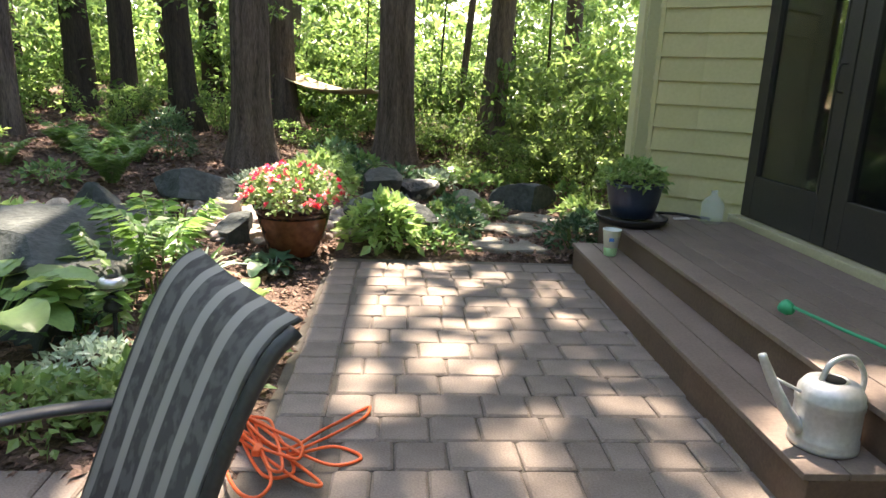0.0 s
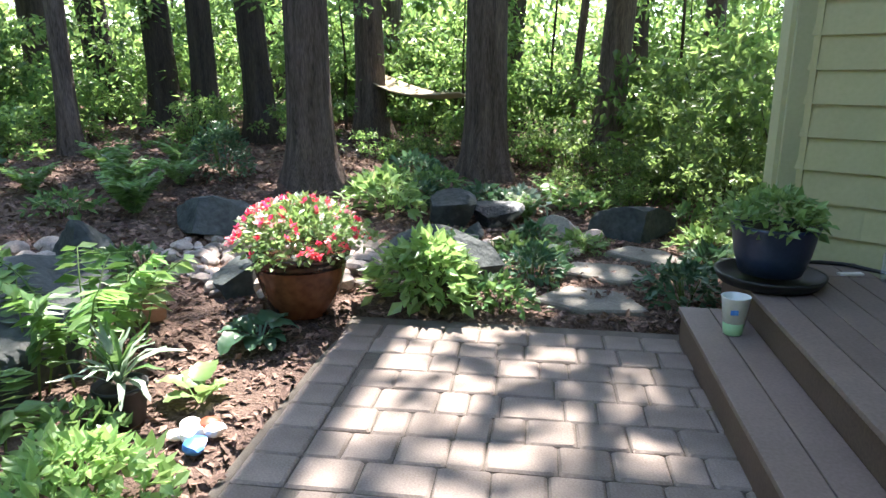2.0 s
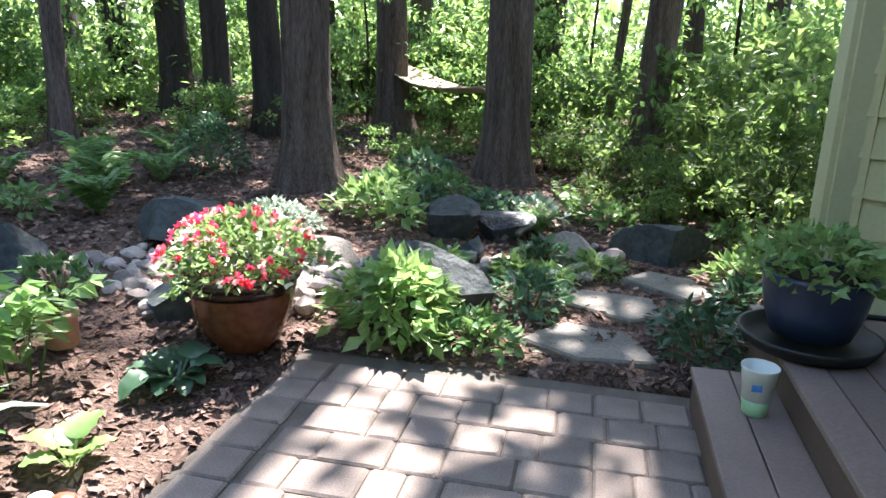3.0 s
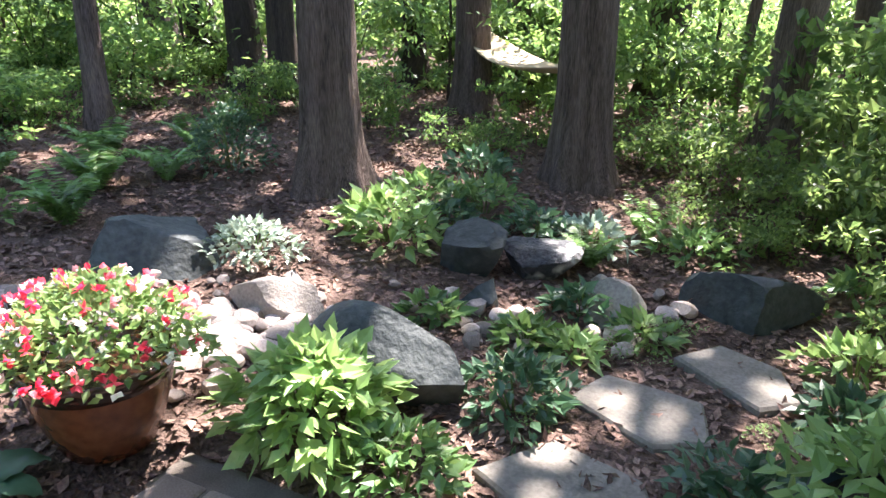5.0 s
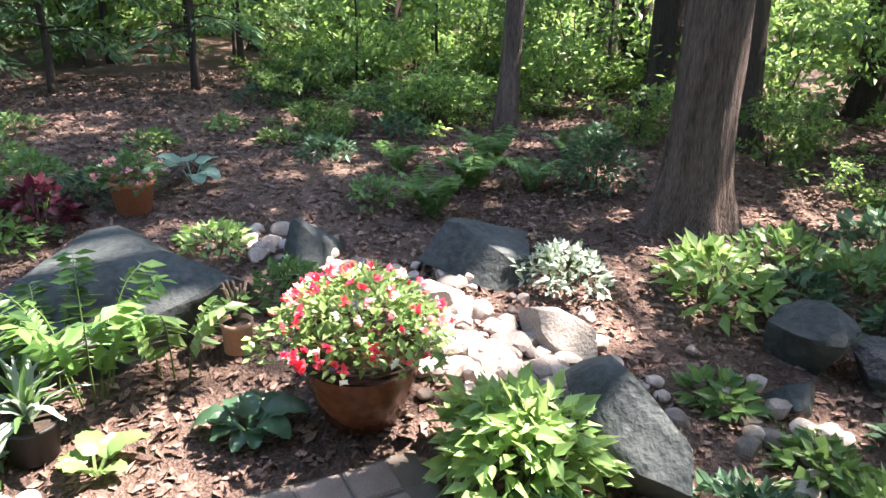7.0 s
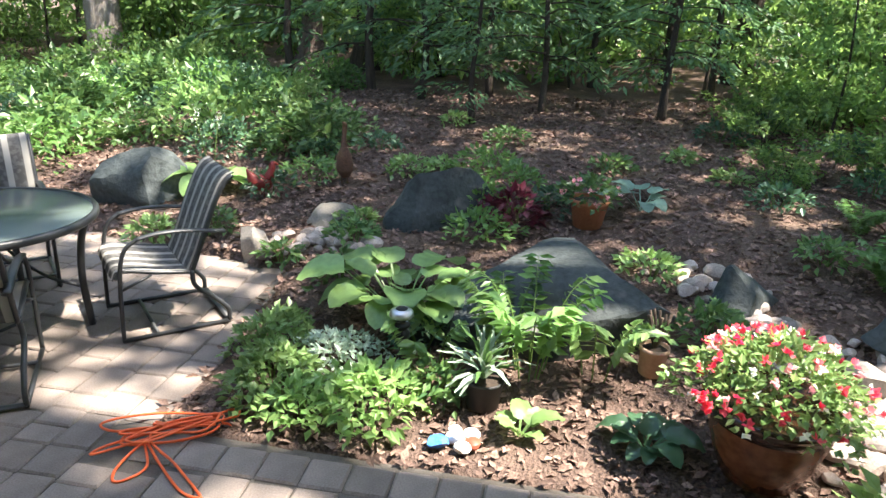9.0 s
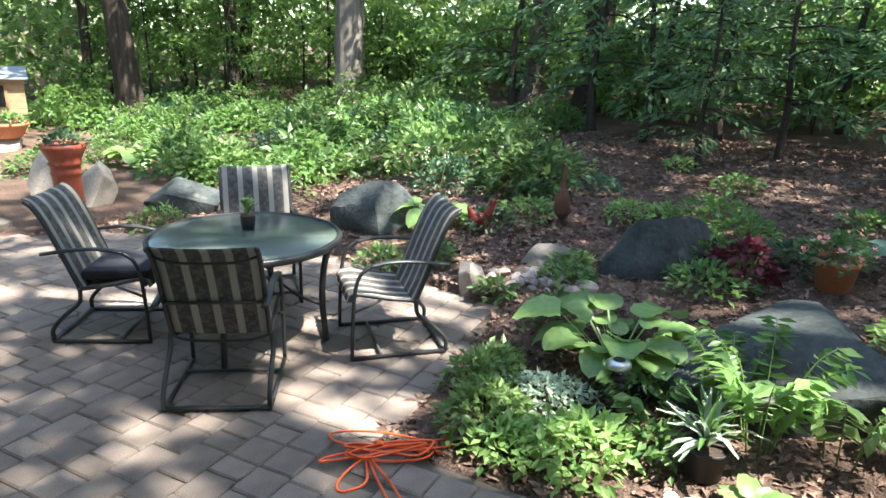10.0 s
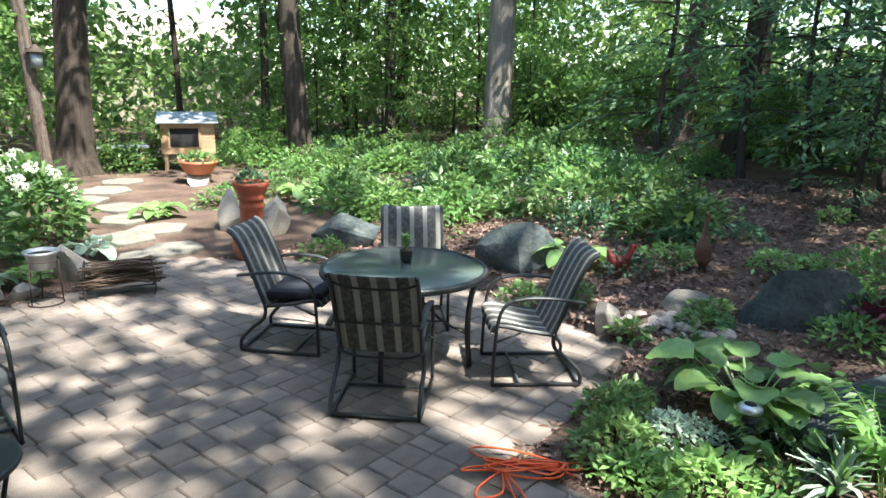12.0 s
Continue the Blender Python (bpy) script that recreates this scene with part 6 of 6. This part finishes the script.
# column planter, bowl, rack of sticks, stand
cp = pot("column_planter", Matrix.Translation((-2.2, -2.98, 0.0)) @ Matrix.Diagonal((0.88, 0.88, 1, 1)), [(0.20, 0), (0.205, 0.03), (0.17, 0.06), (0.16, 0.1), (0.155, 0.5), (0.16, 0.56), (0.175, 0.58), (0.16, 0.6), (0.165, 0.66), (0.19, 0.68), (0.17, 0.7), (0.2, 0.76), (0.245, 0.84), (0.25, 0.88), (0.225, 0.88), (0.2, 0.84)],
         M_TERRA_RED, "red clay column planter with a bowl of dark plants", 0.21, 0.85, "planter")
potted(cp, rng, 260, 0.22, 0.16, 0.06, M_DEEP, 0.84)
rb = pot("clay_pot", Matrix.Translation((-1.98, -2.78, 0.0)), [(0.08, 0), (0.10, 0.01), (0.15, 0.12), (0.155, 0.2), (0.12, 0.3), (0.09, 0.34), (0.1, 0.36), (0.08, 0.36), (0.075, 0.33)], M_TERRA, "rounded terracotta jar at the foot of a column planter", 0.07, 0.33)
bw = pot("clay_bowl", Matrix.Translation((-4.55, -8.7, 0.18)), [(0.22, 0), (0.26, 0.02), (0.36, 0.2), (0.38, 0.22), (0.38, 0.26), (0.35, 0.26), (0.33, 0.22)], M_TERRA, "wide terracotta bowl of plants beside the path", 0.33, 0.23)
potted(bw, rng, 200, 0.4, 0.2, 0.1, M_BED, 0.22, ((M_PETAL_PINK, 6, 0.05),))
boulder(-4.55, -8.7, 0.7, 0.7, 0.36, 0, 0, 0.2, 111, M_ROCK_PALE, "low rock under a clay bowl", z=0)
rack = thing("log_rack", Matrix.Translation((-0.40, -2.48, 0)) @ Matrix.Rotation(radians(-22), 4, "Z"), "black iron rack holding a heap of dry sticks", "log rack")
for s in (-0.3, 0.3):
    part("end_frame", tube(curve([(s, -0.16, 0.0), (s * 1.05, -0.15, 0.1), (s, -0.16, 0.3), (s, 0.16, 0.3), (s * 1.05, 0.15, 0.1), (s, 0.16, 0.0)], 4), 0.008, 6), M_IRON, rack)
for yy in (-0.15, 0.15):
    for zz in (0.1, 0.29):
        part("rail", tube([(-0.31, yy, zz), (0.31, yy, zz)], 0.007, 6), M_IRON, rack)
for k in range(60):
    x, y, z = rng.uniform(-0.05, 0.05), rng.uniform(-0.13, 0.13), 0.11 + 0.2 * rng.uniform()
    a, l = rng.normal() * 0.25, rng.uniform(0.22, 0.4)
    single("stick", tube(curve([(-l, 0, 0), (-l * 0.3, 0.02 * rng.normal(), 0.01), (l * 0.4, 0.02 * rng.normal(), 0.0), (l, 0.02, 0.02 * rng.normal())], 3), list(np.linspace(0.013, 0.006, 10)), 6),
           rack.matrix_world @ Matrix.Translation((x, y, z)) @ pose(0, 0, 0, 0, rng.uniform(-6, 6), math.degrees(a)), "dry brown stick lying in the iron rack", "stick", "sticks in the rack").data.materials.append(M_STICK)
stand = thing("plant_stand", Matrix.Translation((0.22, -2.62, 0)), "thin black iron plant stand", "plant stand")
part("ring", tube([(0.14 * math.cos(q), 0.14 * math.sin(q), 0.42) for q in np.linspace(0, 6.2832, 25)], 0.006, 6), M_IRON, stand)
part("ring", tube([(0.15 * math.cos(q), 0.15 * math.sin(q), 0.012) for q in np.linspace(0, 6.2832, 25)], 0.006, 6), M_IRON, stand)
for q in (0.4, 2.5, 4.6):
    part("leg", tube([(0.15 * math.cos(q), 0.15 * math.sin(q), 0.012), (0.14 * math.cos(q), 0.14 * math.sin(q), 0.42)], 0.006, 6), M_IRON, stand)
pot("grey_pot", Matrix.Translation((0.22, -2.62, 0.335)), [(0.09, 0), (0.105, 0.006), (0.128, 0.14), (0.15, 0.15), (0.15, 0.17), (0.13, 0.17), (0.125, 0.14)], M_GALV, "grey bucket-like pot hanging in an iron stand", 0.12, 0.14)

# side table with a pot of orchids
st = thing("side_table", Matrix.Translation((1.72, 1.06, 0)), "small round dark metal side table", "table")
part("tabletop", lathe([(0.0, 0.52), (0.24, 0.52), (0.262, 0.525), (0.268, 0.54), (0.262, 0.552), (0.25, 0.548), (0.0, 0.545)], 40), M_FRAME, st)
for k in range(3):
    q = 0.9 + k * 2.094
    part("leg", tube(curve([(0.24 * math.cos(q), 0.24 * math.sin(q), 0.0), (0.17 * math.cos(q), 0.17 * math.sin(q), 0.25), (0.22 * math.cos(q), 0.22 * math.sin(q), 0.525)], 5), 0.011, 8), M_FRAME, st)
op = pot("orchid_pot", Matrix.Translation((1.66, 0.98, 0.549)), [(0.06, 0), (0.07, 0.005), (0.085, 0.11), (0.09, 0.115), (0.085, 0.12), (0.08, 0.1)], M_BLACK_PLASTIC, "dark pot of silvery foliage and purple flowers", 0.08, 0.1)
potted(op, rng, 160, 0.13, 0.3, 0.045, M_SILVER, 0.1, ((M_PETAL_PURPLE, 12, 0.035),))
jar = thing("spray_bottle", Matrix.Translation((1.80, 1.16, 0.549)), "small bottle with blue and yellow wrapping", "bottle")
part("body", lathe([(0.035, 0), (0.04, 0.005), (0.04, 0.06), (0.036, 0.065)], 20), M_YELLOW, jar)
part("cap", lathe([(0.036, 0.065), (0.036, 0.10), (0.02, 0.115), (0.0, 0.117)], 20), M_BLUE_PAINT, jar)

# wooden shed-like box on legs, blue bench and distant house
sx, sy = -5.5, -10.9
hut = thing("wooden_hutch", Matrix.Translation((sx, sy, -0.25)) @ Matrix.Rotation(radians(-27), 4, "Z") @ Matrix.Diagonal((0.82, 0.82, 0.82, 1)), "weathered wooden hutch on posts with a tin roof", "hutch")
for a in (-0.6, 0.6):
    for b in (-0.4, 0.4):
        part("post", box(0.1, 0.1, 0.75, a, b, 0, 0.006), M_PINE, hut)
for k in range(6):
    part("plank", box(1.4, 0.03, 0.145, 0, -0.47, 0.75 + 0.15 * k, 0.004), M_PINE, hut)
    part("plank", box(1.4, 0.03, 0.145, 0, 0.47, 0.75 + 0.15 * k, 0.004), M_PINE, hut)
    for a in (-0.68, 0.68):
        part("plank", box(0.03, 0.9, 0.145, a, 0, 0.75 + 0.15 * k, 0.004), M_PINE, hut)
# dark panel over the planks paints the shade inside the hutch
part("opening", box(0.75, 0.02, 0.5, 0.1, 0.492, 0.95, 0.004), M_DARK, hut, "flat dark panel for the shade inside the opening")
for a, w in ((-0.3, 0.06), (0.5, 0.06)):
    part("opening_frame", box(w, 0.03, 0.58, a, 0.50, 0.91, 0.004), M_PINE, hut)
part("opening_frame", box(0.86, 0.03, 0.06, 0.1, 0.50, 1.46, 0.004), M_PINE, hut)
part("roof", box(1.6, 1.2, 0.03, 0, 0.05, 1.70, 0.004, pose(0, 0, 0, -12, 0, 0)), M_TIN, hut, "sheet of pale tin")
be = thing("garden_bench", Matrix.Translation((-4.0, -11.5, 0)) @ Matrix.Rotation(radians(-20), 4, "Z"), "pale blue painted bench in the distance", "bench")
part("seat", box(1.5, 0.42, 0.04, 0, 0, 0.5, 0.006), M_TIN, be)
for a in (-0.6, 0.6):
    part("leg", box(0.08, 0.4, 0.5, a, 0, 0, 0.006), M_PINE, be)
nh = thing("neighbouring_house", Matrix.Translation((-13.5, -31, 0)) @ Matrix.Rotation(radians(-25), 4, "Z"), "pale neighbouring house behind the trees", "house")
part("wall", box(11, 7, 3.0, 0, 0, 0, 0.02), M_NEIGHBOUR, nh)
part("roof", mesh_of("roof", [(-6, -4, 3), (6, -4, 3), (6, 4, 3), (-6, 4, 3), (-6, 0, 5.2), (6, 0, 5.2)], [(0, 1, 5, 4), (2, 3, 4, 5), (0, 4, 3), (1, 2, 5), (0, 3, 2, 1)], M_NEIGHBOUR), M_NEIGHBOUR, nh)
for k in (-4, -1, 3):
    w = part("window", box(1.2, 0.05, 1.3, k, 3.5, 0.95, 0.01), M_TRIM, nh)
    part("pane", box(1.0, 0.05, 1.1, k, 3.53, 1.05, 0), M_DARK, w)
bf = thing("bird_feeder", Matrix.Translation((-1.75, -8.45, 2.1)), "small tin bird feeder hanging from a thin trunk", "bird feeder")
part("body", lathe([(0.05, 0.05), (0.09, 0.06), (0.09, 0.3), (0.05, 0.31)], 16), M_TIN, bf)
part("roof", lathe([(0.14, 0.3), (0.14, 0.31), (0.02, 0.42), (0.0, 0.43)], 16), M_IRON, bf)
part("hook", tube(curve([(0, 0, 0.42), (0, -0.02, 0.55), (-0.05, -0.2, 0.6)], 4), 0.006, 6), M_IRON, bf)

# hammock between the trees
hv, hf = [], []
NA, NB = 26, 9
p0, p1 = Vector((-2.62, 11.25, 1.36)), Vector((-0.85, 9.55, 1.14))
d = (p1 - p0)
sd = Vector((d.y, -d.x, 0)).normalized()
for i in range(NA):
    f = i / (NA - 1)
    for j in range(NB):
        g = j / (NB - 1) - 0.5
        w = 0.30 * (0.35 + 0.65 * math.sin(math.pi * min(1, 0.1 + f * 0.8)))
        q = p0 + d * f + sd * g * 2 * w + Vector((0, 0, -0.14 * math.sin(math.pi * f) + 0.05 * (2 * g) ** 2))
        hv.append(tuple(q))
for i in range(NA - 1):
    for j in range(NB - 1):
        a = i * NB + j
        hf.append((a, a + 1, a + NB + 1, a + NB))
ham = thing("hammock", Matrix(), "tan canvas hammock slung between two trees", "hammock")
o = part("canvas", mesh_of("canvas", hv, hf, M_CANVAS, True), M_CANVAS, ham)
so = o.modifiers.new("thick", "SOLIDIFY")
so.thickness = 0.012
part("rope", tube([(-0.62, 9.25, 1.3), tuple(p1)], 0.008, 6), M_CANVAS, ham)
part("rope", tube([(-2.52, 10.98, 1.45), tuple(p0)], 0.008, 6), M_CANVAS, ham)

# ---- pavers ----
base = thing("patio", Matrix(), "patio of tumbled grey-tan concrete pavers with dark joints", "patio", kind="structure")
pv, pf = [(x, y, z) for z in (-0.07, -0.014) for x, y in PATIO], []
m = len(PATIO)
sand = bmesh.new()
vb = [sand.verts.new(v) for v in pv]
sand.faces.new(vb[m:])
for i in range(m):
    sand.faces.new((vb[i], vb[(i + 1) % m], vb[m + (i + 1) % m], vb[m + i]))
part("joint_sand", sand, M_SAND, base)
GRID = pose(1.0, 5.03, 0, 0, 0, 3.6)
PAVER = {}


def paver_mesh(su, sv, kind):
    key = (su, sv, kind)
    if key not in PAVER:
        r = np.random.default_rng(int(su * 1000 + sv * 100 + kind))
        a, b, g, c = su / 2 - 0.003, sv / 2 - 0.003, 0.004, 0.009
        def ring(i, z, k):
            return [(x + r.uniform(-0.0025, 0.0025), y + r.uniform(-0.0025, 0.0025), z) for x, y in ((-a + i + k, -b + i), (a - i - k, -b + i), (a - i, -b + i + k), (a - i, b - i - k), (a - i - k, b - i), (-a + i + k, b - i), (-a + i, b - i - k), (-a + i, -b + i + k))]
        vs = ring(0, -0.06, g * 2) + ring(0, -0.009, g * 2) + ring(c, 0.0, g * 2)
        fs = [(q * 8 + i, q * 8 + (i + 1) % 8, q * 8 + 8 + (i + 1) % 8, q * 8 + 8 + i) for q in range(2) for i in range(8)] + [tuple(range(16, 24))]
        PAVER[key] = mesh_of("paver", vs, fs, M_PAVER)
    return PAVER[key]


cells = []
r = np.random.default_rng(4)
# edge course beside the bed
v0 = -0.1
while v0 > -2.9:
    cells.append((-1.685, v0, 0.20, 0.2))
    v0 -= 0.2
for row in range(44):
    vv = -0.1 - 0.2 * row
    u = 1.85 - r.uniform(0, 0.2)
    while u > -4.4:
        w = float(r.choice([0.14, 0.2, 0.2, 0.27]))
        uc = u - w / 2
        u -= w
        if -1.80 < uc < -1.58 and uc + w / 2 < -1.5 and vv > -2.95:
            continue
        if uc > 0.12 and vv > -3.05:
            continue
        if -1.58 < uc + w / 2 and uc - w / 2 < -1.583 and vv > -2.95:
            w2 = uc + w / 2 + 1.583
            if w2 > 0.06:
                cells.append((-1.583 + w2 / 2, vv, round(w2, 2), 0.2))
            continue
        cells.append((uc, vv, w, 0.2))
near_cells, far_v, far_f = 0, [], []
cells.sort(key=lambda c: abs(c[0] + 0.9) * 0.6 + abs(c[1] + 2.2) * 0.5)
for uc, vv, su, sv in cells:
    p = GRID @ Vector((uc, vv, 0))
    if not inside(p.x, p.y) and not (uc == -1.685 and vv > -2.9):
        continue
    me = paver_mesh(su, sv, int(r.integers(0, 3)))
    mm = Matrix.Translation((0, 0, r.uniform(-0.003, 0.002))) @ GRID @ Matrix.Translation((uc, vv, 0)) @ pose(0, 0, 0, r.uniform(-0.5, 0.5), r.uniform(-0.5, 0.5), r.uniform(-0.8, 0.8))
    if near_cells < 300:
        o = new("paver", me)
        o.parent = base
        o.matrix_world = mm
        near_cells += 1
    else:
        b0 = len(far_v)
        far_v += [tuple(mm @ q.co) for q in me.vertices]
        far_f += [tuple(i + b0 for i in pp.vertices) for pp in me.polygons]
far_mat = rough_mat("concrete_paver_far", (0.15, 0.122, 0.105), (0.255, 0.212, 0.184), 5, 120, 0.9, 0.35, 0.004, vary=0.14, island=True, spec=0.25)
tagged(part("pavers", mesh_of("pavers", far_v, far_f, far_mat), far_mat, base), kind="stuff")
